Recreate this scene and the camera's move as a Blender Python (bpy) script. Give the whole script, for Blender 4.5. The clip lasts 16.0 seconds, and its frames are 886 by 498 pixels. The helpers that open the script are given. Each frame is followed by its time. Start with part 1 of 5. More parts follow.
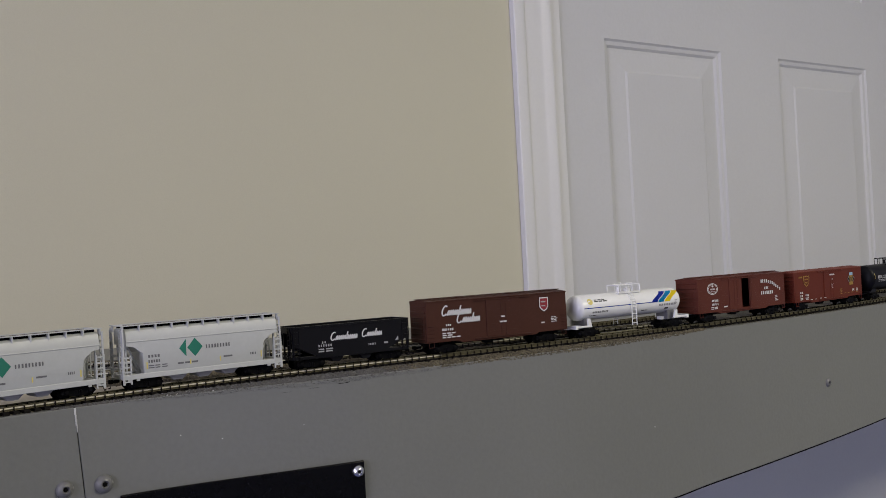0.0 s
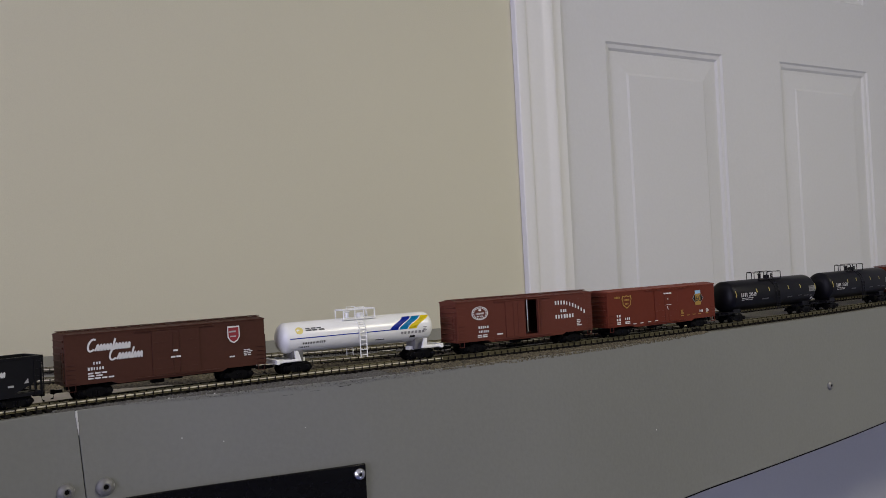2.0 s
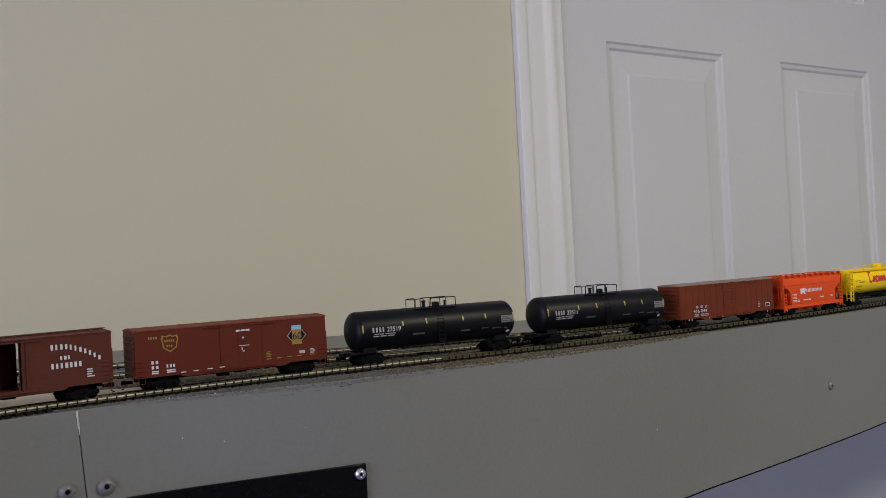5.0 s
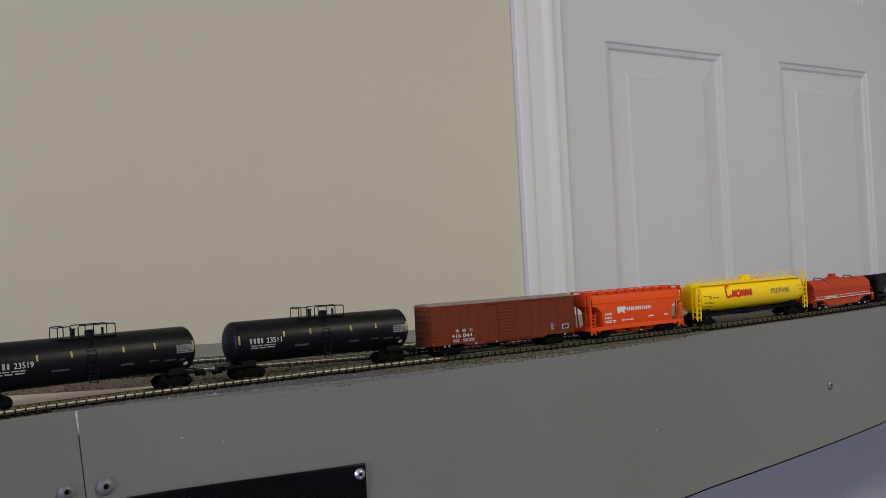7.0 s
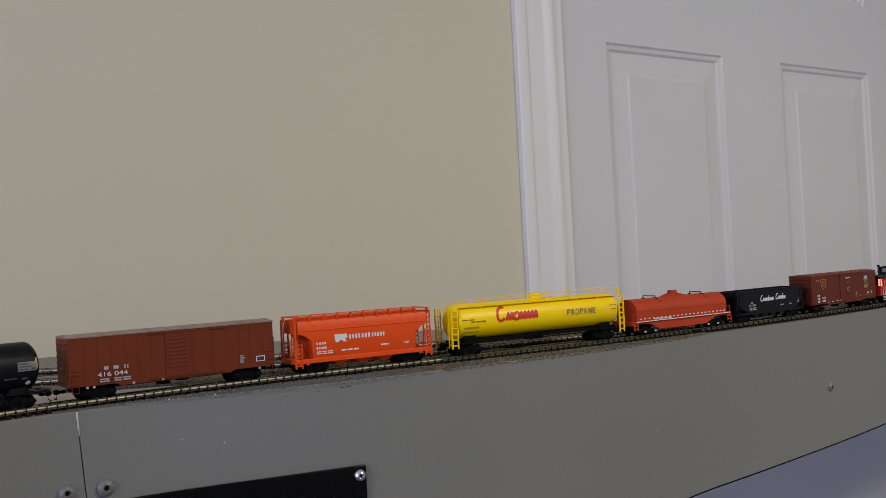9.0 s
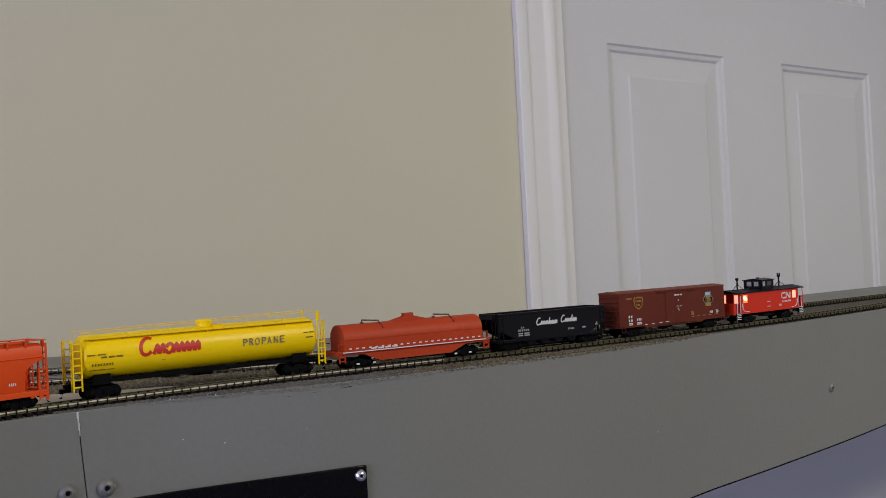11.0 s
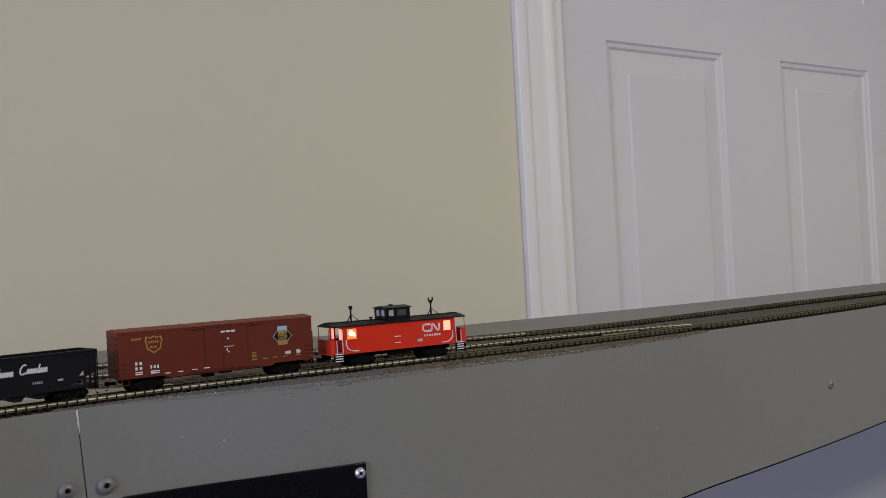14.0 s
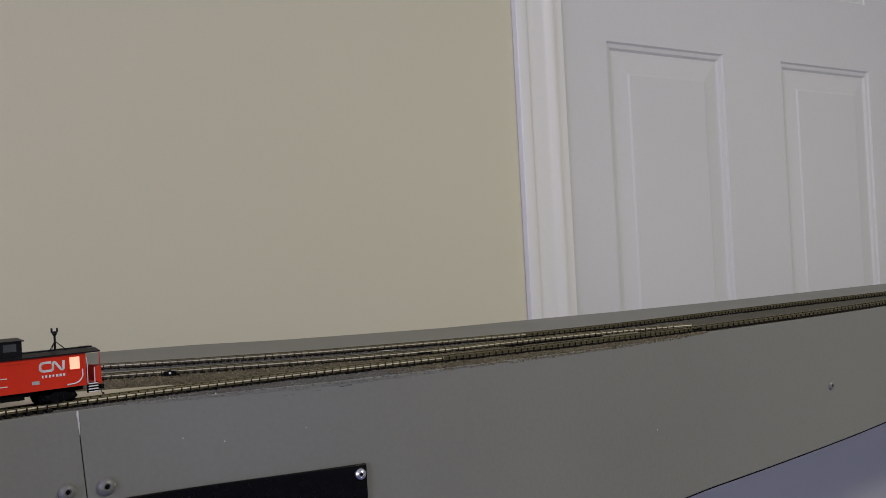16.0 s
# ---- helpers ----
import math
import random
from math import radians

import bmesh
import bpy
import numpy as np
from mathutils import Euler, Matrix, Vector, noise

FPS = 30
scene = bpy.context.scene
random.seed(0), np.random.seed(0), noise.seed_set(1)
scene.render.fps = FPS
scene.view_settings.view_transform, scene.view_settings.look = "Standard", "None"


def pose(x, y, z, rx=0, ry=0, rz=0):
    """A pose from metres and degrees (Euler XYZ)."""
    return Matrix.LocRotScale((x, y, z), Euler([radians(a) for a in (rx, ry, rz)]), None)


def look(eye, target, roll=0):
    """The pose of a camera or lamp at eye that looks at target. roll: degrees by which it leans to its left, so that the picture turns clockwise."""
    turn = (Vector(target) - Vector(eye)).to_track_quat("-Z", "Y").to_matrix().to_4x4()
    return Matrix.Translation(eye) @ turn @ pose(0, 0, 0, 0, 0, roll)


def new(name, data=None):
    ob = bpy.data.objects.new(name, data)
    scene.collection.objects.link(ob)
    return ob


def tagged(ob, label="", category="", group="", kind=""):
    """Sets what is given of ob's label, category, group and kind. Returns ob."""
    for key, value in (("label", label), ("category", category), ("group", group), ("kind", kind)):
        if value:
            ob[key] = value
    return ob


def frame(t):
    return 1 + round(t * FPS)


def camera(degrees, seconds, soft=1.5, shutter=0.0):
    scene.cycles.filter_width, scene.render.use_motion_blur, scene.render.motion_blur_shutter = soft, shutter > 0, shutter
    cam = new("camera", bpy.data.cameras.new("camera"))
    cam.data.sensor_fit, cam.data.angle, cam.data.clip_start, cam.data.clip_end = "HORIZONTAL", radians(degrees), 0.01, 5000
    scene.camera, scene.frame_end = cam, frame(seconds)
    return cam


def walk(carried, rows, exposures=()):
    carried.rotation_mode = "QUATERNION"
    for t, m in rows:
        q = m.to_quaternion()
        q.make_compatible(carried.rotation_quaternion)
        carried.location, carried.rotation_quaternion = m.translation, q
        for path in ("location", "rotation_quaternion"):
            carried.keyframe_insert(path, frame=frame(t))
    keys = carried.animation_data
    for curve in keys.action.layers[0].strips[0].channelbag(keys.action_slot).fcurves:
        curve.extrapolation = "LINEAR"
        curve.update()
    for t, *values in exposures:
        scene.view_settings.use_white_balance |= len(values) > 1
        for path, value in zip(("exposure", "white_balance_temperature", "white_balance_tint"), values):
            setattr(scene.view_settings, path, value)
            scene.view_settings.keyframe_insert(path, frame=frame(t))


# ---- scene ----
cam = camera(48.73, 16.0, soft=0.75)

# The rail heads lie 1.33 m over the floor; all of the layout is set out from there.
ZR = 1.33
EYE = Vector((0.0, 0.0, ZR + 0.0553))


def aim(yaw, pitch, roll):
    """The camera's pose, turned by yaw to the right of the way to the wall."""
    a, b = radians(yaw), radians(pitch)
    return look(EYE, EYE + Vector((math.sin(a) * math.cos(b), math.cos(a) * math.cos(b), math.sin(b))), roll)


# a nearly still camera that trembles by a fraction of a degree: time, yaw, pitch, roll
SWAY = [(0, 35.357, 0.354, -3.01), (0.5, 35.415, 0.409, -3.025), (1, 35.411, 0.478, -3.048), (1.5, 35.312, 0.525, -3.022), (2, 35.283, 0.522, -2.99), (2.5, 35.245, 0.52, -3.012), (3, 35.208, 0.51, -2.995), (3.5, 35.208, 0.526, -3.029), (4, 35.229, 0.522, -2.994), (6.5, 35.258, 0.52, -2.974), (7, 35.287, 0.513, -2.989), (7.5, 35.283, 0.51, -3.003), (8, 35.258, 0.52, -2.974), (8.5, 35.254, 0.576, -3.001), (9, 35.254, 0.593, -2.966), (11.5, 35.212, 0.619, -2.93), (12, 35.221, 0.598, -2.933), (12.5, 35.212, 0.601, -2.96), (13, 35.183, 0.62, -2.943), (13.5, 35.25, 0.575, -2.944), (14, 35.25, 0.466, -2.974), (14.5, 35.25, 0.455, -2.983), (15, 35.229, 0.475, -3.021), (15.5, 35.229, 0.497, -3.034), (16, 35.229, 0.522, -2.994)]
walk(cam, [(t, aim(a, b, c)) for t, a, b, c in SWAY])

# ---- light ----
world = bpy.data.worlds.new("world")
scene.world = world
world.use_nodes = True
world.node_tree.nodes["Background"].inputs[0].default_value = (0.5, 0.55, 0.65, 1)
world.node_tree.nodes["Background"].inputs[1].default_value = 0.05
scene.view_settings.exposure = 0.20


def area_lamp(name, eye, target, size_x, size_y, watts, colour):
    d = bpy.data.lights.new(name, "AREA")
    d.shape, d.size, d.size_y, d.energy, d.color = "RECTANGLE", size_x, size_y, watts, colour
    ob = new(name, d)
    ob.matrix_world = look(eye, target)
    return ob


# warm ceiling lamp in the room and cool daylight from the window in the side wall
area_lamp("ceiling_light", (1.1, -0.98, 2.40), (1.1, -0.98, 0.0), 0.7, 0.7, 29.5, (1.0, 0.935, 0.735))
area_lamp("window_light", (-1.66, -0.15, 1.55), (0.4, 0.1, 1.35), 1.2, 1.2, 26.0, (0.75, 0.73, 1.0))


# ---- materials ----
def mat(name, colour, rough=0.5, metal=0.0, vary=0.12, scale=300.0, big=8.0, bump=0.02, spec=0.5, islands=0.0, spots=0.0, spot_colour=(0.1, 0.1, 0.1)):
    """A painted or natural surface: colour that varies at two scales, uneven gloss and fine relief."""
    m = bpy.data.materials.new(name)
    m.use_nodes = True
    nt = m.node_tree
    b = nt.nodes["Principled BSDF"]
    co = nt.nodes.new("ShaderNodeTexCoord")
    n1, n2 = nt.nodes.new("ShaderNodeTexNoise"), nt.nodes.new("ShaderNodeTexNoise")
    n1.inputs["Scale"].default_value, n2.inputs["Scale"].default_value = scale, big
    n1.inputs["Detail"].default_value, n2.inputs["Detail"].default_value = 4, 3
    for n in (n1, n2):
        nt.links.new(co.outputs["Object"], n.inputs["Vector"])
    add = nt.nodes.new("ShaderNodeMath")
    add.operation = "ADD"
    nt.links.new(n1.outputs["Fac"], add.inputs[0])
    nt.links.new(n2.outputs["Fac"], add.inputs[1])
    last = add
    if islands:
        g = nt.nodes.new("ShaderNodeNewGeometry")
        mul = nt.nodes.new("ShaderNodeMath")
        mul.operation = "MULTIPLY_ADD"
        mul.inputs[1].default_value = islands
        nt.links.new(g.outputs["Random Per Island"], mul.inputs[0])
        nt.links.new(add.outputs[0], mul.inputs[2])
        last = mul
    rng = nt.nodes.new("ShaderNodeMapRange")
    rng.inputs["From Min"].default_value, rng.inputs["From Max"].default_value = 0.6, 1.4 + islands
    nt.links.new(last.outputs[0], rng.inputs["Value"])
    mix = nt.nodes.new("ShaderNodeMix")
    mix.data_type = "RGBA"
    lo = [c * (1 - vary) for c in colour] + [1]
    hi = [min(1, c * (1 + vary)) for c in colour] + [1]
    mix.inputs["A"].default_value, mix.inputs["B"].default_value = lo, hi
    nt.links.new(rng.outputs["Result"], mix.inputs["Factor"])
    out = mix.outputs["Result"]
    if spots:
        n3 = nt.nodes.new("ShaderNodeTexNoise")
        n3.inputs["Scale"].default_value, n3.inputs["Detail"].default_value = scale * 0.4, 6
        nt.links.new(co.outputs["Object"], n3.inputs["Vector"])
        r3 = nt.nodes.new("ShaderNodeMapRange")
        r3.inputs["From Min"].default_value, r3.inputs["From Max"].default_value = 0.62, 0.72
        r3.inputs["To Max"].default_value = spots
        nt.links.new(n3.outputs["Fac"], r3.inputs["Value"])
        m3 = nt.nodes.new("ShaderNodeMix")
        m3.data_type = "RGBA"
        m3.inputs["B"].default_value = (*spot_colour, 1)
        nt.links.new(r3.outputs["Result"], m3.inputs["Factor"])
        nt.links.new(out, m3.inputs["A"])
        out = m3.outputs["Result"]
    nt.links.new(out, b.inputs["Base Color"])
    rr = nt.nodes.new("ShaderNodeMapRange")
    rr.inputs["To Min"].default_value, rr.inputs["To Max"].default_value = max(0.05, rough - 0.08), min(1, rough + 0.08)
    nt.links.new(n2.outputs["Fac"], rr.inputs["Value"])
    nt.links.new(rr.outputs["Result"], b.inputs["Roughness"])
    b.inputs["Metallic"].default_value = metal
    b.inputs["Specular IOR Level"].default_value = spec
    if bump:
        bp = nt.nodes.new("ShaderNodeBump")
        bp.inputs["Strength"].default_value, bp.inputs["Distance"].default_value = 0.5, bump / scale
        nt.links.new(n1.outputs["Fac"], bp.inputs["Height"])
        nt.links.new(bp.outputs["Normal"], b.inputs["Normal"])
    return m


def glow(name, colour, strength):
    m = bpy.data.materials.new(name)
    m.use_nodes = True
    b = m.node_tree.nodes["Principled BSDF"]
    b.inputs["Base Color"].default_value = (*colour, 1)
    b.inputs["Emission Color"].default_value = (*colour, 1)
    b.inputs["Emission Strength"].default_value = strength
    return m


M_WALL = mat("beige wall paint", (0.60, 0.577, 0.452), 0.75, vary=0.03, scale=900, big=3, bump=0.25, spec=0.25)
# Grey for walls out of view, chosen to cool their bounce light.
M_COOLWALL = mat("light-cooling grey wall", (0.33, 0.35, 0.43), 0.75, vary=0.03, scale=900, big=3, bump=0.25, spec=0.25)
M_TRIM = mat("white trim paint", (0.76, 0.76, 0.76), 0.38, vary=0.02, scale=300, big=6, bump=0.05)
M_DOOR = mat("white door paint", (0.63, 0.635, 0.645), 0.45, vary=0.025, scale=260, big=5, bump=0.1, spec=0.35)
M_GREY = mat("grey bench paint", (0.170, 0.174, 0.160), 0.5, vary=0.06, scale=420, big=9, bump=0.1, spec=0.4)
M_CHIP = mat("chipped white filler", (0.50, 0.50, 0.48), 0.8, vary=0.2, scale=900, big=60, bump=0.3)
M_CREAM = mat("cream board", (0.43, 0.39, 0.285), 0.8, vary=0.08, scale=700, big=20, bump=0.2)
# Unseen floor: its blue is added to cool the light under the bench.
M_FLOOR = mat("light-cooling blue floor", (0.12, 0.14, 0.30), 0.95, vary=0.2, scale=400, big=6, bump=0.5)
M_CEIL = mat("white ceiling", (0.8, 0.79, 0.77), 0.9, vary=0.03, scale=200, big=3, bump=0.3)
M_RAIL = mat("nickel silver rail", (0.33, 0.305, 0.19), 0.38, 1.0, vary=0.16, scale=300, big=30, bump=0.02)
# Glint and shade of one rail metal, put into colour face by face.
M_WEB = mat("glint-painted rail web", (0.72, 0.68, 0.54), 0.45, 0.0, vary=0.25, scale=250, big=40, bump=0.02)
M_DULLWEB = mat("unlit olive rail web", (0.22, 0.20, 0.12), 0.5, 0.2, vary=0.25, scale=250, big=40, bump=0.02)
M_HEADSIDE = mat("shade-painted rail side", (0.10, 0.088, 0.05), 0.45, 0.5, vary=0.2, scale=250, big=40, bump=0.02)
M_TIE = mat("dark brown plastic tie", (0.010, 0.009, 0.008), 0.7, vary=0.3, scale=900, big=40, bump=0.1, spec=0.06)
M_STONE = mat("olive brown ballast", (0.105, 0.090, 0.057), 0.9, vary=0.9, scale=900, big=30, bump=0.2, islands=1.3)
M_ROADBED = mat("dark glued roadbed", (0.060, 0.055, 0.040), 0.9, vary=0.45, scale=900, big=60, bump=0.8, spots=0.5, spot_colour=(0.12, 0.11, 0.08))
M_BLACKPLATE = mat("gloss black plate", (0.003, 0.003, 0.004), 0.25, vary=0.1, scale=200, big=12, bump=0.004, spec=0.12)
M_STEEL = mat("bright steel", (0.75, 0.75, 0.76), 0.2, 1.0, vary=0.08, scale=600, big=60)
M_GREYSTEEL = mat("grey painted screw", (0.15, 0.15, 0.145), 0.42, vary=0.15, scale=900, big=100, spots=0.5, spot_colour=(0.5, 0.5, 0.48))
M_WHEEL = mat("black plastic truck", (0.004, 0.004, 0.005), 0.5, vary=0.25, scale=900, big=100, bump=0.05, spec=0.05)
M_AXLE = mat("wheel steel", (0.35, 0.33, 0.30), 0.35, 1.0, vary=0.15, scale=900, big=100)
M_UNDER = mat("black underframe", (0.004, 0.004, 0.004), 0.6, vary=0.2, scale=900, big=100, spec=0.05)
M_WHITE = mat("off-white model paint", (0.49, 0.505, 0.485), 0.42, vary=0.04, scale=500, big=40)
M_TANKWHITE = mat("glossy white model paint", (0.79, 0.80, 0.79), 0.25, vary=0.03, scale=500, big=40)
M_BLACK = mat("satin black model paint", (0.004, 0.004, 0.006), 0.42, vary=0.2, scale=600, big=50, spec=0.16)
M_BROWN = mat("boxcar brown paint", (0.056, 0.0205, 0.0135), 0.55, vary=0.10, scale=600, big=40, spec=0.15)
M_MINERAL = mat("mineral red paint", (0.098, 0.027, 0.018), 0.55, vary=0.10, scale=600, big=40, spec=0.15)
M_UPRED = mat("oxide red paint", (0.108, 0.021, 0.011), 0.5, vary=0.08, scale=600, big=40, spec=0.15)
M_UPROOF = mat("weathered oxide roof", (0.17, 0.045, 0.028), 0.6, vary=0.12, scale=600, big=40, spec=0.2)
M_CNRED = mat("red brown paint", (0.140, 0.028, 0.010), 0.5, vary=0.10, scale=600, big=40, spec=0.15)
M_GALV = mat("rusty galvanised roof", (0.235, 0.175, 0.14), 0.5, vary=0.35, scale=600, big=80)
M_ORANGE = mat("orange red paint", (0.7, 0.072, 0.008), 0.42, vary=0.06, scale=600, big=40, spec=0.2)
M_COIL = mat("weathered orange paint", (0.39, 0.045, 0.013), 0.5, vary=0.12, scale=600, big=40, spec=0.15)
M_YELLOW = mat("bright yellow paint", (0.88, 0.61, 0.0), 0.35, vary=0.04, scale=600, big=40, spec=0.25)
M_CABRED = mat("caboose red paint", (0.55, 0.027, 0.009), 0.42, vary=0.05, scale=600, big=40, spec=0.18)
M_TXWHITE = mat("white lettering", (0.62, 0.62, 0.63), 0.6, vary=0.03, bump=0)
M_TXGREY = mat("faded grey lettering", (0.34, 0.34, 0.35), 0.6, vary=0.1, bump=0)
M_TXBLACK = mat("black lettering", (0.02, 0.02, 0.02), 0.6, vary=0.03, bump=0)
M_TXDARK = mat("dark grey lettering", (0.13, 0.13, 0.135), 0.6, vary=0.1, bump=0)
M_TXRED = mat("red lettering", (0.52, 0.018, 0.008), 0.5, vary=0.03, bump=0)
M_TXYELLOW = mat("yellow marking", (0.66, 0.56, 0.16), 0.5, vary=0.03, bump=0)
M_OCHRE = mat("ochre marking", (0.31, 0.185, 0.03), 0.6, vary=0.05, bump=0)
M_GREEN = mat("teal green marking", (0.01, 0.17, 0.11), 0.5, vary=0.03, bump=0)
M_BLUE = mat("dark blue stripe", (0.004, 0.03, 0.4), 0.4, vary=0.03, bump=0, spec=0.2)
M_PALEBLUE = mat("pale blue marking", (0.25, 0.42, 0.60), 0.5, vary=0.1, bump=0)
M_CYAN = mat("light blue stripe", (0.0, 0.29, 0.6), 0.4, vary=0.03, bump=0, spec=0.2)
M_STRIPEYELLOW = mat("lemon yellow stripe", (0.92, 0.76, 0.02), 0.4, vary=0.03, bump=0, spec=0.2)
M_SHIELD = mat("maroon shield", (0.22, 0.012, 0.02), 0.5, vary=0.05, bump=0)
M_LAMP = glow("lit caboose window", (1.0, 0.40, 0.26), 0.9)
M_LAMPEMBER = glow("ember lit caboose window", (1.0, 0.20, 0.05), 0.8)
M_LAMPHOT = glow("caboose lamp", (1.0, 0.70, 0.38), 3.0)
M_DARKGLASS = mat("dark window glass", (0.05, 0.055, 0.06), 0.08, vary=0.1, bump=0)


# ---- building helpers ----
class Shape:
    """A bmesh that is filled in millimetres."""

    def __init__(self):
        self.bm = bmesh.new()

    def box(self, x0, x1, y0, y1, z0, z1, bevel=0.0):
        vs = [self.bm.verts.new((x, y, z)) for x in (x0, x1) for y in (y0, y1) for z in (z0, z1)]
        fs = [self.bm.faces.new([vs[i] for i in q]) for q in ((0, 1, 3, 2), (4, 6, 7, 5), (0, 4, 5, 1), (2, 3, 7, 6), (0, 2, 6, 4), (1, 5, 7, 3))]
        if bevel:
            es = list({e for f in fs for e in f.edges})
            bmesh.ops.bevel(self.bm, geom=es, offset=bevel, segments=2, affect="EDGES", profile=0.5)
        return self

    def prism(self, outline, a, b, axis="x"):
        """An outline of (u, v) pairs drawn out along an axis from a to b: (y, z) along x, (x, z) along y, (x, y) along z."""
        def at(u, v, w):
            return (w, u, v) if axis == "x" else (u, w, v) if axis == "y" else (u, v, w)
        lo = [self.bm.verts.new(at(u, v, a)) for u, v in outline]
        hi = [self.bm.verts.new(at(u, v, b)) for u, v in outline]
        n = len(outline)
        self.bm.faces.new(lo)
        self.bm.faces.new(hi[::-1])
        for i in range(n):
            self.bm.faces.new((lo[i], hi[i], hi[(i + 1) % n], lo[(i + 1) % n]))
        return self

    def rod(self, points, radius, sides=6):
        """A round bar along a line of points."""
        pts = [Vector(p) for p in points]
        rings = []
        for i, p in enumerate(pts):
            way = (pts[min(i + 1, len(pts) - 1)] - pts[max(i - 1, 0)]).normalized()
            side = way.cross(Vector((0, 0, 1)) if abs(way.z) < 0.9 else Vector((0, 1, 0))).normalized()
            up = side.cross(way)
            rings.append([self.bm.verts.new(p + radius * (math.cos(k * math.tau / sides) * side + math.sin(k * math.tau / sides) * up)) for k in range(sides)])
        for r0, r1 in zip(rings, rings[1:]):
            for k in range(sides):
                self.bm.faces.new((r0[k], r0[(k + 1) % sides], r1[(k + 1) % sides], r1[k]))
        self.bm.faces.new(rings[0][::-1])
        self.bm.faces.new(rings[-1])
        return self

    def turned(self, profile, axis="x", centre=(0, 0, 0), sides=32):
        """A body of revolution from (place on the axis, radius) pairs."""
        c = Vector(centre)
        rings = []
        for w, r in profile:
            ring = []
            for k in range(sides):
                u, v = max(r, 0.001) * math.cos(k * math.tau / sides), max(r, 0.001) * math.sin(k * math.tau / sides)
                ring.append(self.bm.verts.new(c + Vector((w, u, v) if axis == "x" else (u, w, v) if axis == "y" else (u, v, w))))
            rings.append(ring)
        for r0, r1 in zip(rings, rings[1:]):
            for k in range(sides):
                self.bm.faces.new((r0[k], r0[(k + 1) % sides], r1[(k + 1) % sides], r1[k]))
        self.bm.faces.new(rings[0][::-1])
        self.bm.faces.new(rings[-1])
        return self

    def plate(self, outline, y, thick=0.08):
        """A thin plate of (x, z) pairs that faces the near side, its face at y."""
        return self.prism(outline, y, y + thick, "y")


def finish(name, shape, material, parent=None, label="", smooth=False, scale=0.001):
    """Link a shape as one mesh object, a part of its parent."""
    bm = shape.bm
    bmesh.ops.scale(bm, vec=(scale,) * 3, verts=bm.verts)
    bmesh.ops.recalc_face_normals(bm, faces=bm.faces)
    me = bpy.data.meshes.new(name)
    bm.to_mesh(me)
    bm.free()
    if smooth:
        for f in me.polygons:
            f.use_smooth = True
        me.set_sharp_from_angle(angle=radians(35))
    me.materials.append(material)
    ob = new(name, me)
    if parent:
        ob.parent = parent
    if label:
        tagged(ob, label)
    return ob


def shared(name, me, parent, m=None):
    ob = new(name, me)
    ob.parent = parent
    if m:
        ob.matrix_basis = m
    return ob


def thing(name, label, category, group="", kind=""):
    return tagged(new(name), label, category, group, kind)


def natural(xs, ys):
    """A natural cubic spline through the points, as a function."""
    x, y = np.array(xs, float), np.array(ys, float)
    n, h = len(x), np.diff(x)
    a, b = np.zeros((n, n)), np.zeros(n)
    a[0, 0] = a[-1, -1] = 1
    for i in range(1, n - 1):
        a[i, i - 1:i + 2] = h[i - 1], 2 * (h[i - 1] + h[i]), h[i]
        b[i] = 6 * ((y[i + 1] - y[i]) / h[i] - (y[i] - y[i - 1]) / h[i - 1])
    k = np.linalg.solve(a, b)

    def value(t):
        i = min(max(int(np.searchsorted(x, t)) - 1, 0), n - 2)
        if t < x[0] or t > x[-1]:
            j, e = (0, 0) if t < x[0] else (n - 2, n - 1)
            slope = (y[j + 1] - y[j]) / h[j] + (-h[j] * (2 * k[j] + k[j + 1]) / 6 if e == 0 else h[j] * (k[j] + 2 * k[j + 1]) / 6)
            return float(y[e] + slope * (t - x[e]))
        u, v = (x[i + 1] - t) / h[i], (t - x[i]) / h[i]
        return float(u * y[i] + v * y[i + 1] + ((u ** 3 - u) * k[i] + (v ** 3 - v) * k[i + 1]) * h[i] ** 2 / 6)
    return value


class Line:
    """A track's centre line, y over x, with its length reckoned from zero at x = start."""

    def __init__(self, xs, ys, start, lo, hi):
        self.y = natural(xs, ys)
        self.x = np.linspace(lo, hi, 1600)
        self.v = np.array([self.y(a) for a in self.x])
        self.s = np.concatenate([[0], np.cumsum(np.hypot(np.diff(self.x), np.diff(self.v)))])
        self.s -= np.interp(start, self.x, self.s)

    def at(self, s, off=0.0):
        x, y = np.interp(s, self.s, self.x), np.interp(s, self.s, self.v)
        x2, y2 = np.interp(s + 0.002, self.s, self.x), np.interp(s + 0.002, self.s, self.v)
        w = Vector((x2 - x, y2 - y)).normalized()
        return Vector((x - w.y * off, y + w.x * off)), math.atan2(w.y, w.x)


MAIN = Line([0.0214, 0.0615, 0.1082, 0.1612, 0.2202, 0.2859, 0.3595, 0.447, 0.5567, 0.7049, 0.806],
            [0.443, 0.4529, 0.4606, 0.4638, 0.4626, 0.458, 0.452, 0.4466, 0.4457, 0.4534, 0.4642], 0.0840, -1.75, 2.2)
SIDING = Line([0.0439, 0.1552, 0.1903, 0.2513, 0.3444, 0.3929, 0.4783, 0.5477], [0.6313, 0.5644, 0.5504, 0.524, 0.4958, 0.4926, 0.4817, 0.4639], 0.0439, 0.024, 0.5525)
REAR = Line([0.0443, 0.173, 0.2758, 0.378, 0.4651, 0.6593, 0.909, 1.7], [0.6983, 0.6282, 0.5746, 0.5429, 0.5252, 0.5261, 0.5307, 0.56], 0.0443, 0.024, 2.2)

